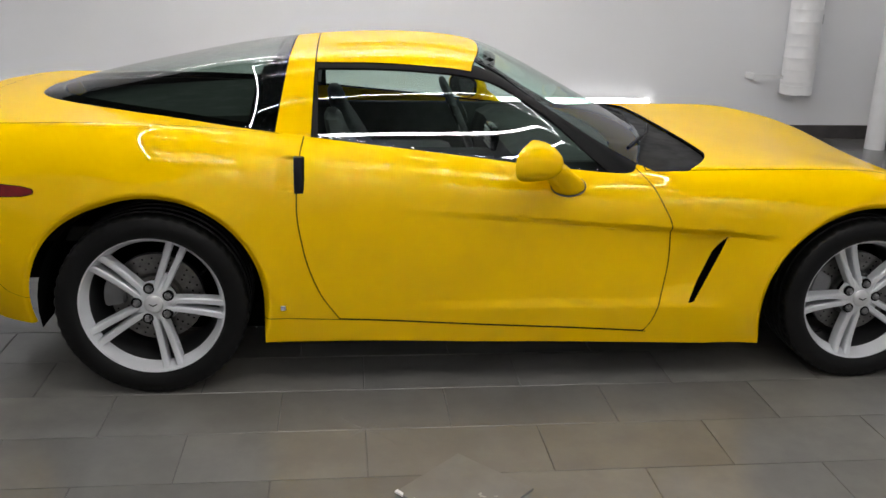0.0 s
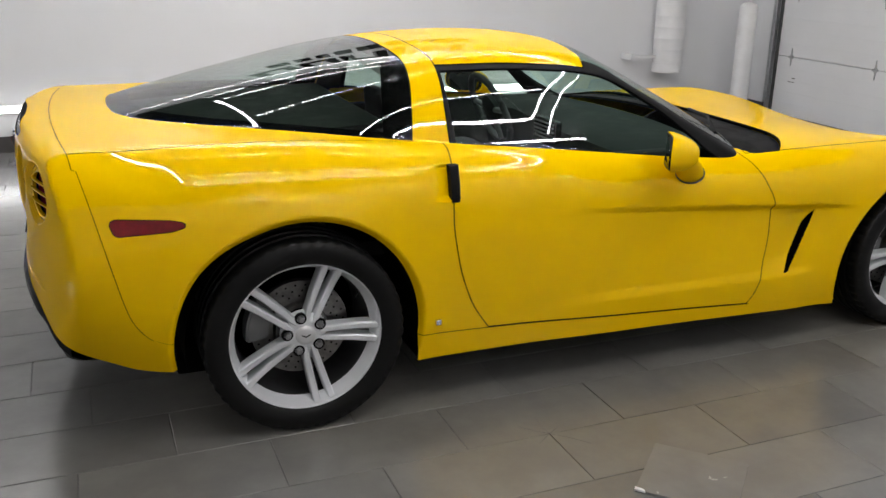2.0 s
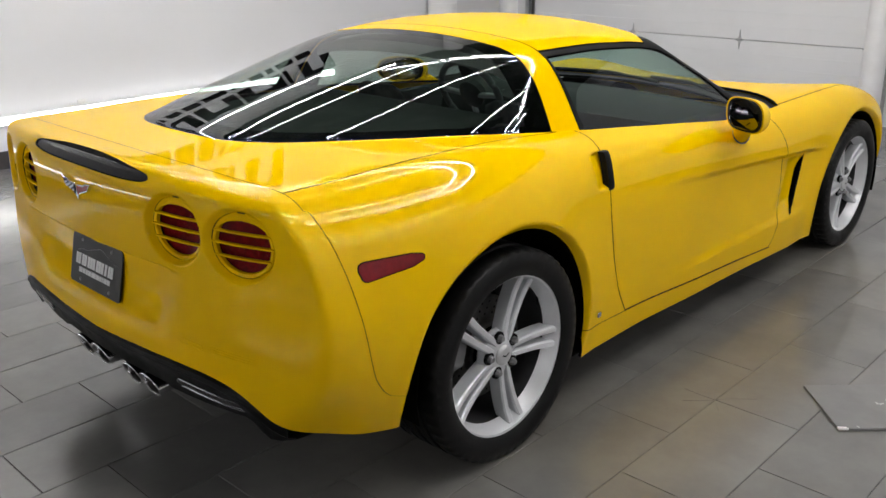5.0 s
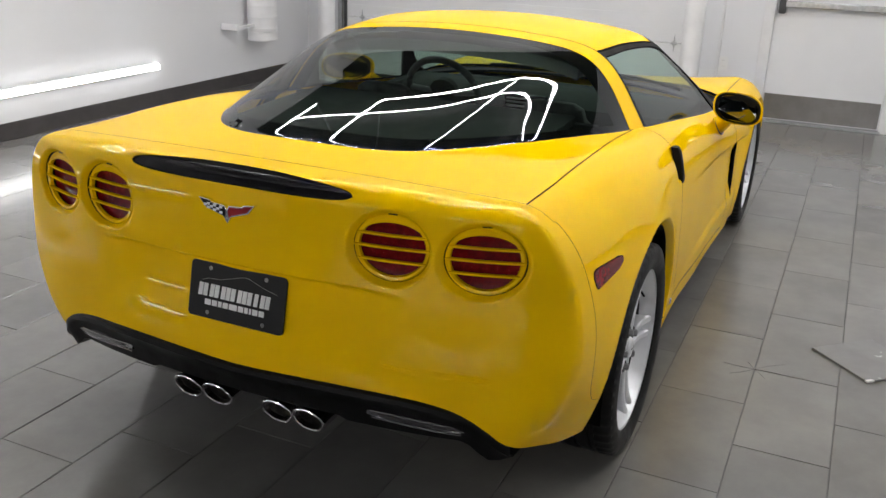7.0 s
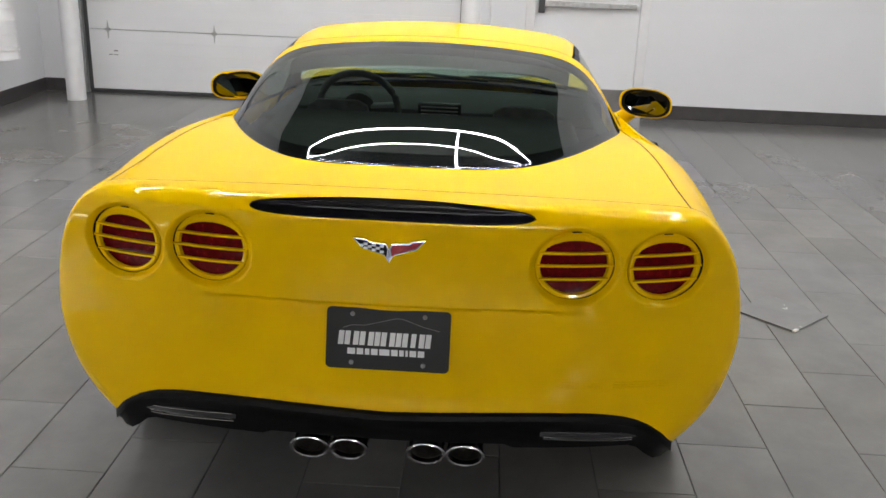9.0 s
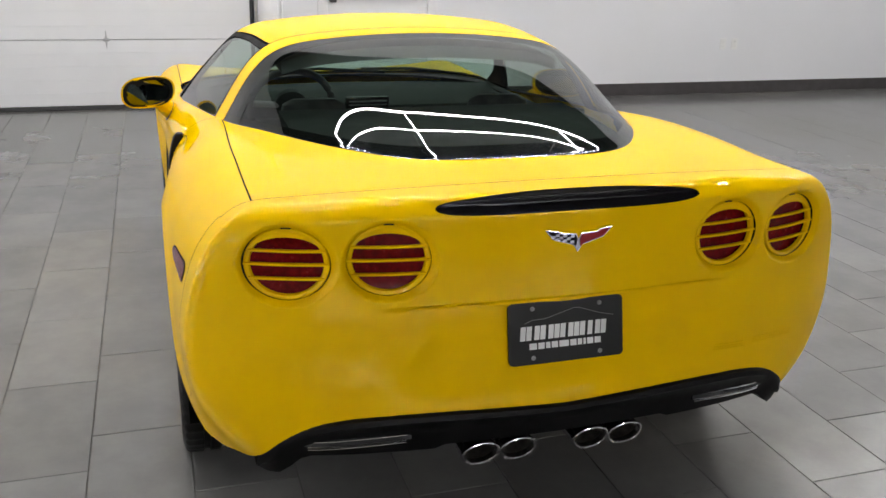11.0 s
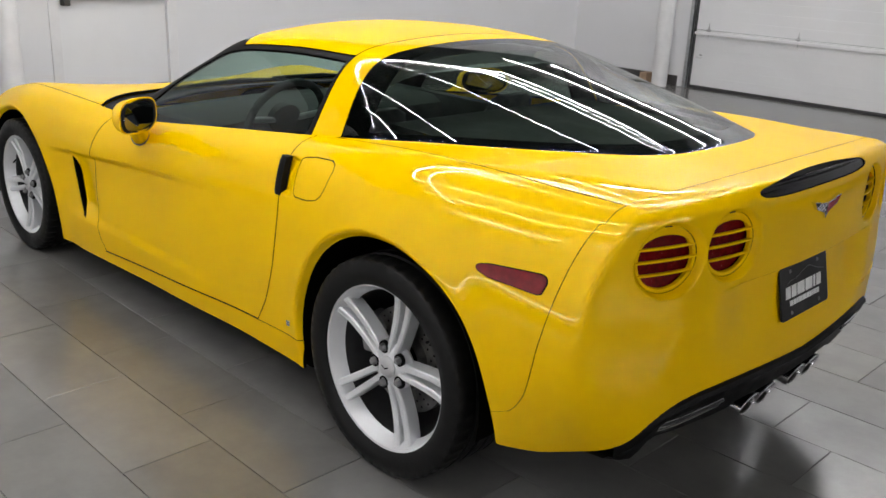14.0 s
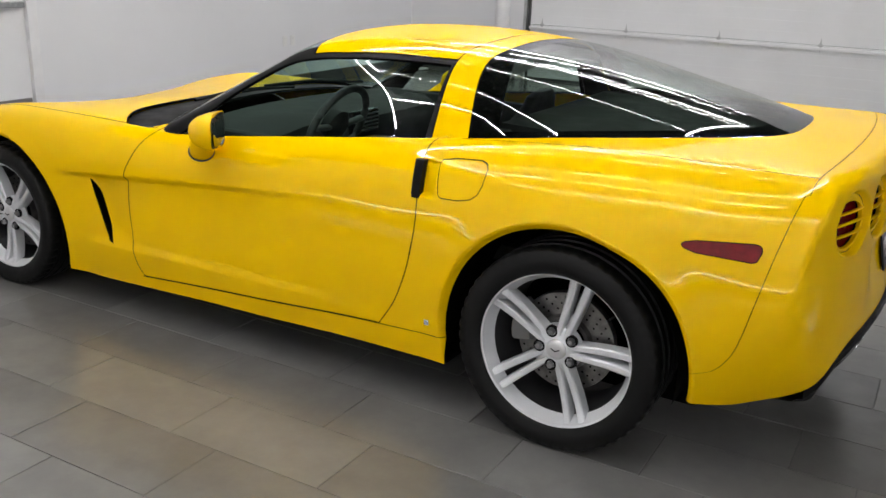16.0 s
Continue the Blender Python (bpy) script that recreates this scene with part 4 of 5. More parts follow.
# crossed-flag badge as plain shapes
BZ = 0.850
badge = None
for sg, mt in ((1, M_BLACK), (-1, M_FLAGRED)):
    bx = rear_x(0, 0.87) - 0.004
    outer = [(0.0, 0.0), (0.011, 0.018), (0.064, 0.034), (0.086, 0.059), (0.051, 0.055), (0.047, 0.050), (0.006, 0.047), (0.0, 0.034)]
    bm = prism([(sg * u, BZ + v) for u, v in (outer if sg > 0 else outer[::-1])], bx - 0.004, bx + 0.014, "x", 0.0010)
    if badge is None:
        badge = part("rear_badge", bm, M_CHROME, car, "chrome edged winged badge", smooth=False)
    else:
        part("badge_wing", bm, M_CHROME, badge, smooth=False)
    inner = [(0.006, 0.016), (0.013, 0.0225), (0.062, 0.0375), (0.078, 0.0555), (0.053, 0.0515), (0.049, 0.0465), (0.0085, 0.0435), (0.004, 0.034)]
    part("badge_field", prism([(sg * u, BZ + v) for u, v in (inner if sg > 0 else inner[::-1])], bx - 0.0054, bx - 0.003, "x"), mt, badge, "coloured badge field", smooth=False)
    if sg > 0:
        for i in range(6):
            for j in range(3):
                u0, v0 = 0.012 + 0.0095 * i, 0.0245 + 0.0068 * j + 0.0020 * i * (1 - 0.25 * j)
                if (i + j) % 2 == 0:
                    part("badge_check", box((bx - 0.0062, u0, BZ + v0), (bx - 0.005, u0 + 0.009, BZ + v0 + 0.006)), M_WHITE, badge, "pale badge square", smooth=False)

# raised lettering of the bumper as plain low bars
for y0, y1 in ((-0.425, -0.525), (-0.555, -0.700)):
    for z in (0.538, 0.545, 0.552):
        xs = [rear_x(y0 + (y1 - y0) * k / 6, z) - 0.0002 for k in range(7)]
        bm = tube([(x, y0 + (y1 - y0) * k / 6, z - 0.004 * k / 6) for k, x in enumerate(xs)], 0.0012, 5)
        part("relief_bar", bm, M_YELLOW, car, "low raised yellow bar")

# black lower valance, reversing lamps, exhaust
N = 61
rows_v = []
for k in range(N):
    y = -0.74 + 1.48 * k / (N - 1)
    a = abs(y)
    zt = float(lower_edge(np.array(-0.8), np.array(a))) + 0.006
    # follow the round of the tail
    xs_ = np.linspace(-0.90, -0.30, 600)
    inside = f_body(xs_, np.full(600, a), np.full(600, max(zt, 0.30))) < 0
    x0 = xs_[inside.argmax()] if inside.any() else -0.45
    low = 0.352 if a > 0.30 else 0.362
    low = low - 0.05 * float(sstep(np.array(a), 0.62, 0.70))
    zb = min(low, zt - 0.03)
    pr = 1 - float(sstep(np.array(a), 0.58, 0.70))
    rows_v.append([(x0 + 0.004, y, zt), (x0 - 0.010 * pr, y, zt - 0.008), (x0 - 0.014 * pr, y, zt - 0.020), (x0 - 0.004 * pr, y, zt - 0.032), (x0 + 0.016, y, 0.5 * (zt + zb) - 0.012), (x0 + 0.030, y, zb), (x0 + 0.20, y, zb - 0.02)])
bm = bmesh.new()
vs = [[bm.verts.new(p) for p in r] for r in rows_v]
for a, b in zip(vs, vs[1:]):
    for j in range(len(a) - 1):
        bm.faces.new((a[j], a[j + 1], b[j + 1], b[j]))
bmesh.ops.recalc_face_normals(bm, faces=bm.faces)
valance = part("rear_valance", bm, M_BLACK, car, "satin black plastic lower valance")
for sg in (-1, 1):
    secs = []
    for k in range(13):
        a = 0.385 + 0.25 * k / 12
        x0 = rear_x(a, 0.42) + 0.014 + 0.10 * max(0, a - 0.58)
        e = 1 - 0.55 * (abs(k - 6) / 6) ** 4
        zc = 0.398 - 0.012 * k / 12
        secs.append([Vector((x0 - 0.004, sg * a, zc + 0.019 * e)), Vector((x0 - 0.008, sg * a, zc)), Vector((x0 + 0.006, sg * a, zc - 0.019 * e)), Vector((x0 + 0.03, sg * a, zc - 0.018 * e)), Vector((x0 + 0.03, sg * a, zc + 0.018 * e))])
    bm = add_loft(bmesh.new(), secs)
    bmesh.ops.recalc_face_normals(bm, faces=bm.faces)
    lens = part("reversing_lamp", bm, M_LAMP, car, "clear ribbed reversing lamp")
    for j in range(4):
        pts = [(rear_x(0.395 + 0.23 * k / 8, 0.42) + 0.0065 + 0.10 * max(0, 0.395 + 0.23 * k / 8 - 0.58) + 0.003 * j, sg * (0.395 + 0.23 * k / 8), 0.410 - 0.0085 * j - 0.0015 * k) for k in range(9)]
        part("lamp_rib", tube(pts, 0.0017, 5), M_CHROME, lens, "bright lens rib")
for y in (0.200, 0.100, -0.100, -0.200):
    z = 0.318
    # a flattened pipe whose mouth is cut back towards the ground
    oval = Matrix.Translation((0, y, z)) @ Matrix(((1, 0, -0.35, 0), (0, 1.16, 0, 0), (0, 0, 0.90, 0), (0, 0, 0, 1)))

    def oval_put(bm):
        bmesh.ops.transform(bm, matrix=oval, verts=bm.verts)
        return bm
    pipe = part("exhaust_tip", oval_put(lathe([(0.038, -0.60), (0.041, -0.790), (0.0445, -0.806), (0.0440, -0.812), (0.0410, -0.8145), (0.0370, -0.812), (0.0345, -0.80), (0.032, -0.66)], 40, "x")), M_CHROME, car, "polished oval exhaust tip")
    part("exhaust_core", oval_put(lathe([(0.0005, -0.705), (0.030, -0.706), (0.0318, -0.760), (0.0338, -0.795)], 32, "x")), M_SOOT, pipe, "dark sooty inside of the tip")
part("undertray", box((-0.68, -0.40, 0.27), (-0.28, 0.40, 0.46), 0.03), M_UNDER, car, "dark underside behind the tail")
part("underbody", box((-0.40, -0.60, 0.13), (3.2, 0.60, 0.24), 0.02), M_UNDER, car, "dark underside of the car")
for sg in (-1, 1):
    part("rocker_liner", box((0.42, sg * 0.70 - 0.12, 0.15), (2.24, sg * 0.70 + 0.12, 0.24), 0.02), M_UNDER, car)

# ---------------------------------------------------------------- the car: sides
for sg, door in ((-1, doors[0]), (1, doors[1])):
    # handle: pocket hollow in the wing and a black grip on the door's edge
    def surf(x, z):
        return sg * (float(side_width(np.array(x), np.array(z))))
    secs = []
    for k in range(11):
        z = 0.752 + 0.122 * k / 10
        e = 0.0 if k in (0, 10) else 0.004
        y = surf(0.535, z)
        secs.append([Vector((0.508, y - sg * 0.02, z)), Vector((0.510, y + sg * (0.002 + e * 0.6), z)), Vector((0.524, y + sg * (0.004 + e), z)), Vector((0.538, y + sg * (0.002 + e), z)), Vector((0.546, y - sg * 0.004, z)), Vector((0.540, y - sg * 0.02, z))])
    bm = add_loft(bmesh.new(), secs)
    bmesh.ops.recalc_face_normals(bm, faces=bm.faces)
    part("door_handle", bm, M_BLACK, door, "black door handle")
    # small square badge ahead of the rear wheel
    yb = surf(0.462, 0.33)
    part("side_badge", box((0.452, yb - 0.012, 0.320), (0.472, yb + 0.003, 0.340), 0.003), M_CHROME, car, "small square chrome badge", smooth=False)
    # vent: sunk black blade
    ym = surf(2.05, 0.45)
    part("wing_vent", box((1.95, ym - sg * 0.045 - 0.01, 0.30), (2.13, ym - sg * 0.045 + 0.01, 0.60)), M_UNDER, car, "dark vent behind the front wheel", smooth=False)
    # door mirror
    foot = [[Vector((xq + 0.060 * math.cos(t) * s0, sg * (q - 0.5 * 0.032 * math.sin(t) * s0), zq + 0.032 * math.sin(t) * s0)) for t in [2 * math.pi * i / 18 for i in range(18)]] for q, xq, zq, s0 in ((0.825, 1.497, 0.765, 1.09), (0.853, 1.492, 0.773, 1.06), (0.875, 1.474, 0.795, 0.98), (0.900, 1.440, 0.828, 0.93), (0.925, 1.400, 0.862, 0.86))]
    bm = add_loft(bmesh.new(), foot)
    bmesh.ops.recalc_face_normals(bm, faces=bm.faces)
    mirror = part("door_mirror", bm, M_YELLOW, door, "yellow door mirror")
    secs = []
    for k in range(15):
        u = k / 14
        x = 1.326 + 0.125 * u
        e = (1 - u ** 2.2) ** 0.5 if u < 1 else 0.02
        hw, hh = 0.108 * max(e, 0.03), 0.066 * max(e, 0.03)
        cy, cz_ = 0.938 - 0.012 * u, 0.884 - 0.012 * u
        ring = []
        for i in range(28):
            t = 2 * math.pi * i / 28
            c, s = math.cos(t), math.sin(t)
            ring.append(Vector((x - 0.068 * c * (1 - u), sg * (cy + hw * math.copysign(abs(c) ** 0.72, c)), cz_ + hh * math.copysign(abs(s) ** 0.78, s))))
        secs.append(ring)
    bm = add_loft(bmesh.new(), secs)
    bmesh.ops.recalc_face_normals(bm, faces=bm.faces)
    part("mirror_cap", bm, M_YELLOW, mirror, "rounded yellow mirror housing")
    for nm, grow, dx, mt in (("mirror_rim", 0.93, -0.003, M_BLACK), ("mirror_face", 0.80, -0.005, M_MIRROR)):
        bm = bmesh.new()
        vs = []
        for i in range(28):
            t = 2 * math.pi * i / 28
            c, s = math.cos(t), math.sin(t)
            vs.append(bm.verts.new((1.326 + dx - 0.068 * grow * c + (0.004 * s if mt is M_MIRROR else 0), sg * (0.938 + grow * 0.108 * math.copysign(abs(c) ** 0.72, c)), 0.884 + grow * 0.066 * math.copysign(abs(s) ** 0.78, s))))
        bm.faces.new(vs)
        r = bmesh.ops.extrude_face_region(bm, geom=list(bm.faces))
        bmesh.ops.translate(bm, vec=(0.004, 0, 0), verts=[v for v in r["geom"] if isinstance(v, bmesh.types.BMVert)])
        bmesh.ops.recalc_face_normals(bm, faces=bm.faces)
        part(nm, bm, mt, mirror, "black mirror surround" if mt is M_BLACK else "mirror face", smooth=False)
    part("mirror_seam", tube([(1.492 + 0.064 * math.cos(t), sg * (0.856 - 0.017 * math.sin(t)), 0.772 + 0.034 * math.sin(t)) for t in [2 * math.pi * i / 20 for i in range(21)]], 0.003, 6, False), M_SEAL, mirror)

# wipers lying on the cowl
for y0, y1 in ((0.42, -0.22), (-0.12, -0.62)):
    arm = part("wiper", tube([(2.02 - 0.42 * y0 * y0, y0, 0.868), (1.97 - 0.3 * (y0 + y1) ** 2 / 4, (y0 + y1) / 2, 0.878), (1.93 - 0.40 * y1 * y1, y1, 0.864)], 0.008, 6), M_BLACK, car, "black windscreen wiper")

# ---------------------------------------------------------------- the car: cabin
part("cabin_floor", box((-0.50, -0.62, 0.50), (1.75, 0.62, 0.56), 0.01), M_TUB, car, "black cabin floor")
part("luggage_cover", prism([(-0.50, 0.90), (-0.50, 0.915), (0.10, 0.955), (0.40, 0.965), (0.40, 0.94), (0.10, 0.93)], -0.52, 0.52, "y"), M_TUB, car, "black luggage floor")
part("rear_bulkhead", box((0.36, -0.60, 0.55), (0.40, 0.60, 0.945), 0.006), M_TUB, car)
for sg in (-1, 1):
    part("door_lining", box((0.45, sg * 0.70 - 0.03, 0.55), (1.75, sg * 0.70 + 0.03, 0.835), 0.015), M_TUB, car, "black inner door lining")
secs = []
for k in range(15):
    y = -0.70 + 1.40 * k / 14
    h = 0.025 * math.exp(-((y - 0.36) / 0.16) ** 2)
    zt = 0.825 + h
    secs.append([Vector((1.36, y, 0.60)), Vector((1.34, y, 0.72)), Vector((1.36, y, zt - 0.03)), Vector((1.42, y, zt)), Vector((1.62, y, 0.835)), Vector((1.80 - 0.25 * y * y, y, 0.835)), Vector((1.80 - 0.25 * y * y, y, 0.60))])
bm = add_loft(bmesh.new(), secs)
bmesh.ops.recalc_face_normals(bm, faces=bm.faces)
dash = part("dashboard", bm, M_TUB, car, "black dashboard")
part("centre_vents", box((1.325, -0.10, 0.74), (1.36, 0.10, 0.84), 0.008), M_GLOSS, dash, "dark centre console face")
for i in range(5):
    part("vent_slat", box((1.318, -0.085, 0.752 + 0.017 * i), (1.330, 0.085, 0.757 + 0.017 * i)), M_CALIPER, dash, smooth=False)
wm = Matrix.Translation((1.22, 0.36, 0.83)) @ Matrix.Rotation(radians(-24), 4, "Y")
bm = tube([(0, 0.175 * math.cos(t), 0.175 * math.sin(t)) for t in [2 * math.pi * i / 40 for i in range(41)]], 0.016, 10, False)
bmesh.ops.transform(bm, matrix=wm, verts=bm.verts)
swheel = part("steering_wheel", bm, M_SEAT, car, "black leather steering wheel")
bm = lathe([(0.0005, -0.02), (0.05, -0.016), (0.07, 0.0), (0.06, 0.04), (0.0005, 0.05)], 24, "x")
bmesh.ops.transform(bm, matrix=wm, verts=bm.verts)
part("wheel_boss", bm, M_TUB, swheel)
for t in (0.1, math.pi - 0.1, -math.pi / 2):
    bm = tube([(0, 0.05 * math.cos(t), 0.05 * math.sin(t)), (0, 0.17 * math.cos(t), 0.17 * math.sin(t))], 0.013, 8)
    bmesh.ops.transform(bm, matrix=wm, verts=bm.verts)
    part("wheel_spoke", bm, M_CALIPER, swheel)
for sg in (-1, 1):
    yc = sg * 0.36
    secs = []
    for z, hw, th, x in ((0.53, 0.23, 0.12, 0.82), (0.62, 0.25, 0.13, 0.78), (0.73, 0.245, 0.12, 0.73), (0.81, 0.225, 0.10, 0.69), (0.86, 0.17, 0.085, 0.665), (0.90, 0.125, 0.08, 0.65), (0.94, 0.115, 0.07, 0.64), (0.96, 0.08, 0.04, 0.635)):
        secs.append([Vector((x + th / 2 * math.copysign(abs(math.cos(t)) ** 0.6, math.cos(t)), yc + hw * math.copysign(abs(math.sin(t)) ** 0.6, math.sin(t)), z)) for t in [2 * math.pi * i / 20 for i in range(20)]])
    bm = add_loft(bmesh.new(), secs)
    bmesh.ops.recalc_face_normals(bm, faces=bm.faces)
    seat = part("seat", bm, M_SEAT, car, "black leather bucket seat")
    part("cushion", box((0.78, yc - 0.24, 0.52), (1.22, yc + 0.24, 0.66), 0.05), M_SEAT, seat, "black leather cushion")
part("centre_tunnel", box((0.40, -0.11, 0.54), (1.36, 0.11, 0.72), 0.03), M_TUB, car, "black centre console")
secs = []
for k in range(17):
    y = -0.50 + 1.00 * k / 16
    zs_ = np.linspace(1.0, 1.25, 251)
    zt = float(zs_[(f_cabin(np.full(251, 0.44), np.full(251, abs(y)), zs_) < 0).sum() - 1]) - 0.022
    dr = 0.052 - 0.01 * (abs(y) / 0.5) ** 2
    secs.append([Vector((0.44, y, zt - 0.01)), Vector((0.43, y, zt - 0.05)), Vector((0.47, y, zt - dr)), Vector((0.54, y, zt - dr)), Vector((0.60, y, zt - 0.04)), Vector((0.60, y, zt))])
bm = add_loft(bmesh.new(), secs)
bmesh.ops.recalc_face_normals(bm, faces=bm.faces)
part("halo_lining", bm, M_HEADLINER, car, "grey lining of the hoop behind the seats")
part("inner_mirror", box((1.30, -0.09, 1.10), (1.33, 0.09, 1.16), 0.012), M_BLACK, car, "black inner mirror")

# ---------------------------------------------------------------- room: skirting, doors, ducts, outlets
def skirting(name, lo, hi):
    return tagged(link_mesh(name, box(lo, hi, 0.004), M_BASE), "dark brown tiled skirting along the wall", "skirting", kind="structure")


SK, ST = 0.125, 0.012
skirting("baseboard_a", (BX + ST, LY - ST, 0), (FX - ST, LY, SK))
skirting("baseboard_b", (FX - ST, G1[1] + 0.02, 0), (FX, LY, SK))
skirting("baseboard_c", (FX - ST, D1[1] + 0.08, 0), (FX, G1[0] - 0.10, SK))
skirting("baseboard_d", (FX - ST, RY, 0), (FX, D1[0] - 0.08, SK))
skirting("baseboard_e", (G2[1] + 0.12, RY, 0), (FX - ST, RY + ST, SK))
skirting("baseboard_f", (BX, RY, 0), (G2[0] - 0.1, RY + ST, SK))
skirting("baseboard_g", (BX, RY + ST, 0), (BX + ST, LY, SK))


def overhead_door(name, width, height, label, seam_heights, hinge_at, marks, strut):
    """A sectional door in its own plane: u across, z up, facing -x. Built at the origin, u from 0."""
    ob = thing(name, label, "garage door")
    zs = [0.03] + list(seam_heights) + [height]
    for z0, z1 in zip(zs, zs[1:]):
        bm = bmesh.new()
        add_box(bm, (0.05, 0.0, z0 + 0.003), (0.10, width, z1 - 0.003), 0.005)
        sec = part("door_section", bm, M_DOORW, ob, "white ribbed steel door section", smooth=False)
        n = int((z1 - z0) / 0.105)
        for i in range(1, n):
            zz = z0 + (z1 - z0) * i / n
            part("rib", box((0.0475, 0.01, zz - 0.004), (0.052, width - 0.01, zz + 0.004), 0.0015), M_DOORW, sec, smooth=False)
    part("bottom_seal", box((0.045, 0, 0.0), (0.105, width, 0.032), 0.006), M_SEAL, ob, "black rubber bottom seal", smooth=False)
    for s in (0, 1):
        u = -0.045 if s == 0 else width
        part("side_track", box((-0.01, u, 0.0), (0.035, u + 0.045, height), 0.003), M_STEEL, ob, "steel side track", smooth=False)
        u2 = 0.0 if s == 0 else width - 0.035
        part("side_seal", box((0.035, u2, 0.02), (0.05, u2 + 0.035, height), 0.003), M_SEAL, ob, "dark side seal", smooth=False)
    for zz in seam_heights:
        for u in hinge_at:
            h = part("hinge", prism([(u - 0.035, zz), (u - 0.008, zz + 0.020), (u, zz + 0.085), (u + 0.008, zz + 0.020), (u + 0.035, zz), (u + 0.008, zz - 0.020), (u, zz - 0.085), (u - 0.008, zz - 0.020)], 0.040, 0.049, "x"), M_STEEL, ob, "diamond-shaped steel hinge", smooth=False)
            part("hinge_pin", tube([(0.038, u - 0.03, zz), (0.038, u + 0.03, zz)], 0.008, 8), M_STEEL, h)
    if strut:
        part("strut", box((0.012, 0.03, seam_heights[0] - 0.055), (0.048, width - 0.03, seam_heights[0] - 0.020), 0.004), M_DOORW, ob, "white stiffening strut", smooth=False)
    for i in range(3):
        part("sticker_line", box((0.0485, marks + 0.05 * (i % 2), 0.36 + 0.035 * (i // 2)), (0.0495, marks + 0.04 + 0.05 * (i % 2), 0.372 + 0.035 * (i // 2))), M_LINE, ob, "small printed mark", smooth=False)
    return ob


d = overhead_door("garage_door", G1[1] - G1[0], G1[2], "white sectional overhead door, closed", (0.60, 1.20, 1.80, 2.35), (0.17, 1.27, 2.37, 3.40), 3.32, False)
d.matrix_basis = Matrix.Translation((FX, G1[0], 0))
d = overhead_door("garage_door", G2[1] - G2[0], G2[2], "white sectional overhead door with a stiffening strut, closed", (0.70, 1.30, 1.90), (0.58, 1.68, 2.80, 3.93, 5.05), 5.10, True)
d.matrix_basis = Matrix.Translation((G2[0], RY, 0)) @ Matrix.Rotation(radians(-90), 4, "Z")

# exit door with its push bar, kick plate and frame
ex = thing("exit_door", "white steel exit door with a push bar, closed", "door", (FX, D1[0], 0))
W = D1[1] - D1[0]
part("leaf", box((0.03, 0.02, 0.02), (0.075, W - 0.02, D1[2] - 0.02), 0.003), M_DOORW, ex, "white door leaf", smooth=False)
for lo, hi in (((-0.012, -0.07, 0), (0.10, 0.02, D1[2] + 0.06)), ((-0.012, W - 0.02, 0), (0.10, W + 0.07, D1[2] + 0.06)), ((-0.012, 0.02, D1[2] - 0.02), (0.10, W - 0.02, D1[2] + 0.06))):
    part("door_frame", box(lo, hi, 0.005), M_PIPEW, ex, "pale steel door frame", smooth=False)
part("kick_plate", box((0.025, 0.03, 0.03), (0.031, W - 0.03, 0.245), 0.001), M_KICK, ex, "brushed steel kick plate", smooth=False)
bar = part("push_bar", box((-0.045, 0.06, 0.985), (0.0, W - 0.05, 1.035), 0.008), M_STEEL, ex, "steel push bar", smooth=False)
part("bar_end", box((-0.055, W - 0.10, 0.93), (0.03, W - 0.045, 1.07), 0.008), M_SEAL, bar, "dark bar housing", smooth=False)
part("threshold", box((-0.03, 0.0, 0.0), (0.10, W, 0.016), 0.004), M_STEEL, ex, "steel threshold", smooth=False)


def outlet(at, ry):
    ob = thing("wall_outlet", "small white electrical outlet plate on the wall", "outlet", at, "wall outlets")
    ob.matrix_basis = Matrix.Translation(at) @ Matrix.Rotation(ry, 4, "Z")
    part("cover_plate", box((-0.006, -0.036, -0.058), (0.0, 0.036, 0.058), 0.003), M_OUTLET, ob, smooth=False)
    for z in (-0.025, 0.025):
        sk = part("socket", prism(rounded(0.030, 0.034, 0.010, 4, 0.0, z), -0.009, -0.005, "x"), M_OUTLET, ob, smooth=False)
        for y in (-0.007, 0.007):
            part("slot", box((-0.0095, y - 0.001, z - 0.004), (-0.0088, y + 0.001, z + 0.006)), M_SEAL, sk, smooth=False)
    return ob


outlet((FX, -0.27, 0.47), 0)
outlet((FX, -5.02, 0.52), 0)
outlet((FX, -4.88, 0.52), 0)
outlet((FX - 4.75, LY, 0.35), radians(90))
cond = thing("conduit", "thin white conduit running up the wall", "conduit", (FX - 0.012, -0.22, 0.0))
part("pipe", tube([(0, 0, 0.20), (0, 0, CZ)], 0.012, 10), M_PIPEW, cond)
for z in (0.3, 1.5, 2.6):
    part("clamp", box((-0.014, -0.02, z), (0.012, 0.02, z + 0.02), 0.003), M_STEEL, cond, smooth=False)

# spiral duct on the left wall
duct = thing("ventilation_duct", "white spiral ventilation duct coming down the wall", "duct", (4.74, LY - 0.17, 0.44))
prof = [(0.135, 0.0), (0.140, 0.0)]
z = 0.0
while z < CZ - 0.46:
    prof += [(0.140, z + 0.004), (0.1425, z + 0.010), (0.140, z + 0.016)]
    z += 0.105
prof += [(0.140, CZ - 0.44)]
part("pipe", lathe(prof, 40, "z"), M_PIPEW, duct)
part("collar", lathe([(0.141, 0.075), (0.147, 0.077), (0.147, 0.083), (0.141, 0.085)], 40, "z"), M_PIPEW, duct)
part("bracket", box((-0.40, -0.012, 0.135), (-0.13, 0.012, 0.160), 0.003), M_PIPEW, duct, "flat steel bracket", smooth=False)
part("bracket_foot", box((-0.42, -0.02, 0.12), (-0.38, 0.16, 0.175), 0.003), M_PIPEW, duct, smooth=False)
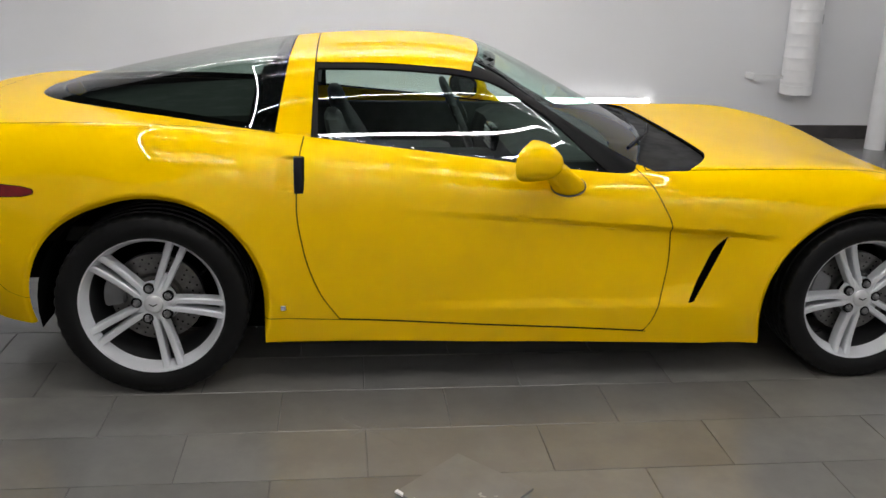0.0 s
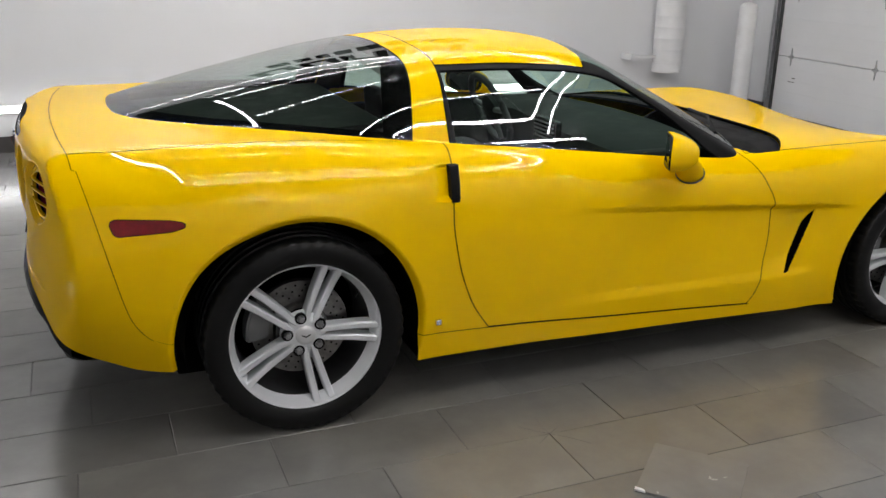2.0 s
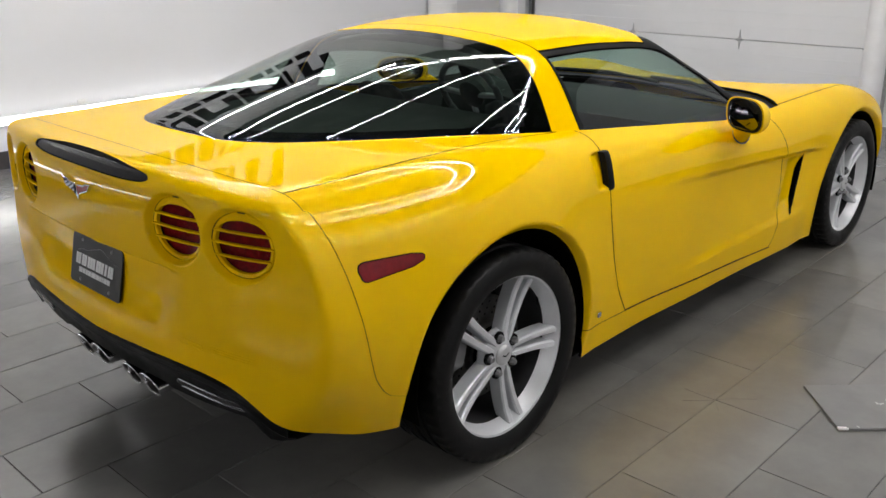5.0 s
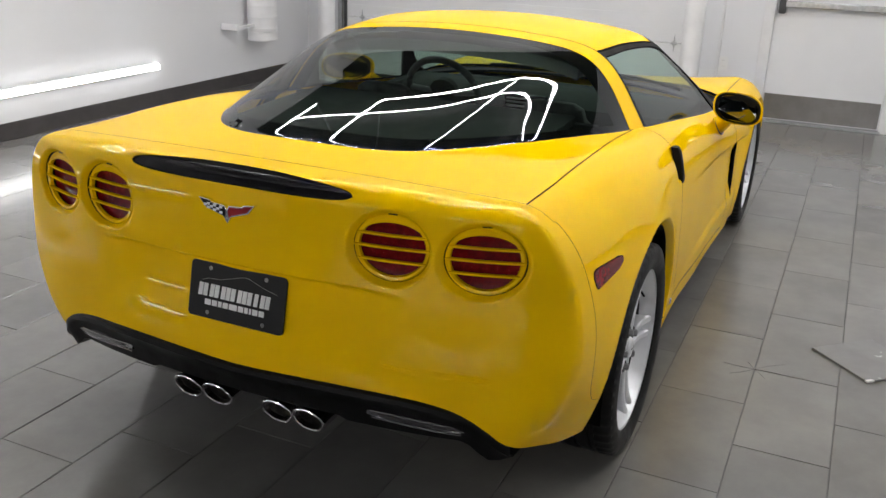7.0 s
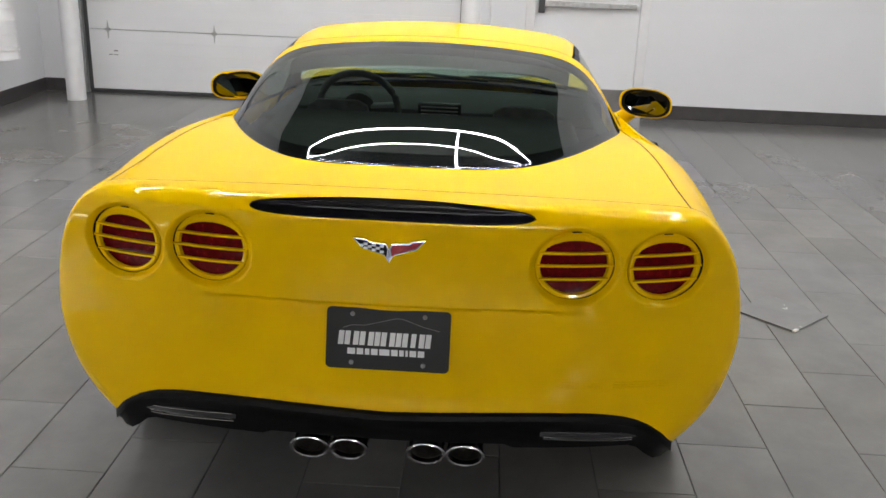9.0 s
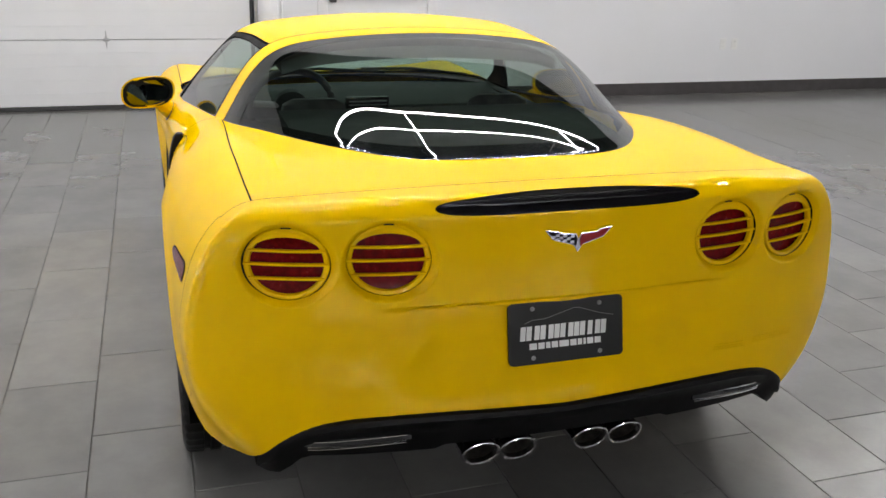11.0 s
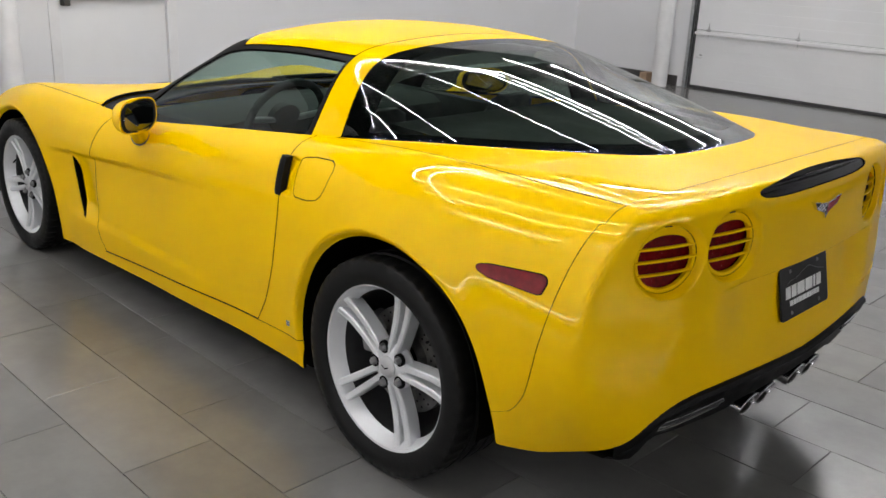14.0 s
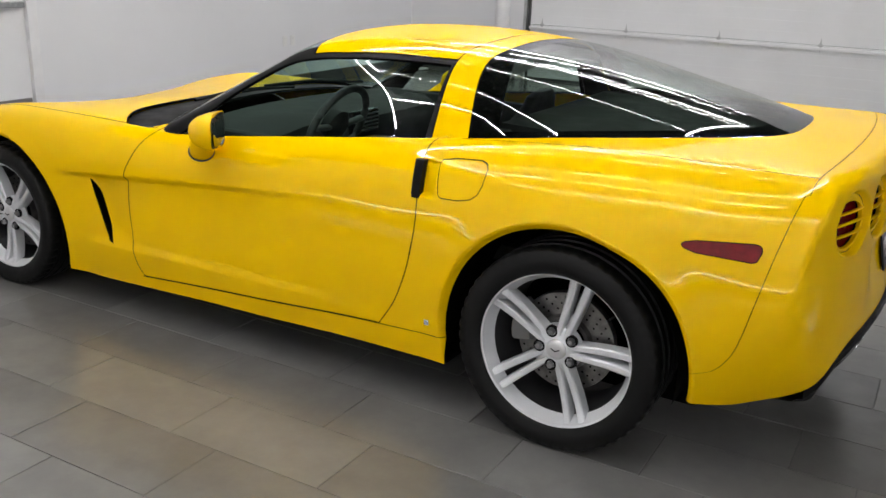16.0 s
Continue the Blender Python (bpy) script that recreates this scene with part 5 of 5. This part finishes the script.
part("damper_lever", box((0.14, -0.01, 0.62), (0.165, 0.01, 0.70), 0.003), M_STEEL, duct, smooth=False)


def bollard(x, y, r, h, label):
    ob = thing("bollard", label, "bollard", (x, y, 0), "pipe posts beside the overhead doors")
    part("post", lathe([(r, 0.0), (r, h - 0.05), (r * 0.92, h - 0.02), (r * 0.6, h), (0.001, h + 0.008)], 32, "z"), M_PIPEW, ob)
    return ob


bollard(5.40, 3.58, 0.085, 1.10, "white painted steel pipe post beside the overhead door")
bollard(5.34, -0.05, 0.085, 1.10, "white painted steel pipe post beside the overhead door")
bollard(4.29, RY + 0.22, 0.095, 1.30, "white painted steel pipe post beside the overhead door")
blk = tagged(link_mesh("wood_block", box((4.50, RY + 0.05, 0), (4.60, RY + 0.19, 0.13), 0.004), plain("raw_wood", (0.42, 0.29, 0.19), 0.7, vary=0.2, scale=30)), "short raw wooden block standing by the skirting", "wood block")

# flat cover left lying in the far corner
cov = thing("floor_cover", "flat pale plastic cover lying on the floor by the corner", "cover", (5.55, RY + 0.17, 0))
part("lid", prism(rounded(0.20, 0.24, 0.06, 6), 0.012, 0.026, "z", 0.004), M_OUTLET, cov, smooth=False)
part("rim", prism(rounded(0.21, 0.25, 0.065, 6), 0.0, 0.012, "z"), M_SEAL, cov, "dark rubber rim", smooth=False)

# dark sign on the left wall, its words as plain bars
sign = thing("wall_sign", "dark lettering sign high on the white wall, as bars", "sign", (0.25, LY, 2.35))
x = 0.0
for i, w in enumerate((0.40, 0.44, 0.52, 0.52, 0.14, 0.40)):
    part("letter_bar", box((x, -0.03, 0.42), (x + w * 0.28, -0.001, 1.0), 0.004), M_BLACK, sign, "black bar", smooth=False)
    if w > 0.2:
        part("letter_bar", box((x + w * 0.72, -0.03, 0.42), (x + w, -0.001, 1.0), 0.004), M_BLACK, sign, "black bar", smooth=False)
        part("letter_bar", box((x + w * 0.28, -0.03, (0.42, 0.42, 0.80, 0.80, 0, 0.84)[i]), (x + w * 0.72, -0.001, (0.58, 0.56, 0.96, 0.96, 0, 1.0)[i]), 0.004), M_BLACK, sign, "black bar", smooth=False)
    x += w + 0.05
x = 0.25
for w in (0.20, 0.17, 0.14, 0.18, 0.26, 0.18, 0.14, 0.06, 0.18, 0.17):
    part("letter_bar", box((x, -0.03, 0.0), (x + w, -0.001, 0.26), 0.004), M_BLACK, sign, "black bar", smooth=False)
    x += w + 0.06

# loose square tile lying on the floor
lt = link_mesh("loose_tile", box((-0.150, -0.150, 0.0005), (0.150, 0.150, 0.009), 0.0015), plain("loose_tile_grey", (0.165, 0.163, 0.161), 0.24, vary=0.07, scale=7, bumpy=0.02, spec=0.85))
lt.matrix_basis = pose(1.045, -1.605, 0, 0, 0, 44)
tagged(lt, "loose square grey tile lying on the floor", "tile")
part("chipped_corner", prism([(-0.1515, 0.1515), (-0.138, 0.1515), (-0.141, 0.125), (-0.1515, 0.118)], 0.004, 0.0105, "z"), M_WHITE, lt, "pale chipped corner", smooth=False)

# hairline star crack in the tiles beside the car
crack = thing("floor_crack", "fine dark star-shaped crack in the grey floor tiles", "crack", (0.752, -1.204, 0), kind="structure")
for pts in ([(0.002, 0.116), (-0.002, 0.05), (0, 0), (0.003, -0.07), (-0.002, -0.148)], [(-0.08, 0.080), (-0.04, 0.034), (0, 0), (0.055, -0.05), (0.10, -0.106)], [(-0.06, -0.045), (0, 0), (0.05, 0.03)]):
    part("hairline", tube([(u, v, 0.0002) for u, v in pts], 0.0009, 5), M_GROUT, crack, smooth=False)

# ---------------------------------------------------------------- floor tiles
PX, PY, GAP = 0.597, 0.2985, 0.0028


def tile_mesh(w, h):
    bm = bmesh.new()
    add_box(bm, (-w / 2, -h / 2, -0.008), (w / 2, h / 2, 0.0), 0.0)
    top = [f for f in bm.faces if f.normal.z > 0.5]
    bmesh.ops.bevel(bm, geom=[e for f in top for e in f.edges], offset=0.0012, segments=1, affect="EDGES")
    me = bpy.data.meshes.new("tile")
    bm.to_mesh(me)
    bm.free()
    me.materials.append(M_TILE)
    return me


FLOOR = bpy.data.objects["floor"]
shared = {}
far_v, far_f, near = [], [], []
rng = random.Random(4)
for k in range(math.floor((RY + 1.205) / PY), math.ceil((LY + 1.205) / PY)):
    y0, y1 = max(-1.205 + PY * k, RY), min(-1.205 + PY * (k + 1), LY)
    ph = 0.68 - 0.2035 * (k - 7) if k > 1 else (0.452 if k % 2 == 0 else 0.155)
    n0 = math.floor((BX - ph) / PX)
    for n in range(n0, math.ceil((FX - ph) / PX)):
        x0, x1 = max(ph + PX * n, BX), min(ph + PX * (n + 1), FX)
        if x1 - x0 < 0.01 or y1 - y0 < 0.01:
            continue
        near.append(((x0 + x1) / 2, (y0 + y1) / 2, x1 - x0 - GAP, y1 - y0 - GAP))
near.sort(key=lambda c: abs(c[0] - 0.4) * 0.9 + abs(c[1]))
for i, (x, y, w, h) in enumerate(near):
    lift = rng.uniform(-0.0006, 0.0003)
    if i < 300:
        key = (round(w, 3), round(h, 3))
        if key not in shared:
            shared[key] = tile_mesh(w, h)
        ob = new("tile", shared[key])
        ob.parent = FLOOR
        ob.matrix_basis = pose(x, y, lift, rng.uniform(-0.05, 0.05), rng.uniform(-0.04, 0.04), 0)
    else:
        b = len(far_v)
        far_v += [(x - w / 2, y - h / 2, lift), (x + w / 2, y - h / 2, lift), (x + w / 2, y + h / 2, lift), (x - w / 2, y + h / 2, lift)]
        far_v += [(vx, vy, -0.006) for vx, vy, _ in far_v[b:b + 4]]
        far_f += [(b, b + 1, b + 2, b + 3)] + [(b + j, b + 4 + j, b + 4 + (j + 1) % 4, b + (j + 1) % 4) for j in range(4)]
me = bpy.data.meshes.new("far_tiles")
me.from_pydata(far_v, [], far_f)
me.materials.append(M_TILE)
ob = new("far_tiles", me)
ob.parent = FLOOR
tagged(ob, kind="stuff")
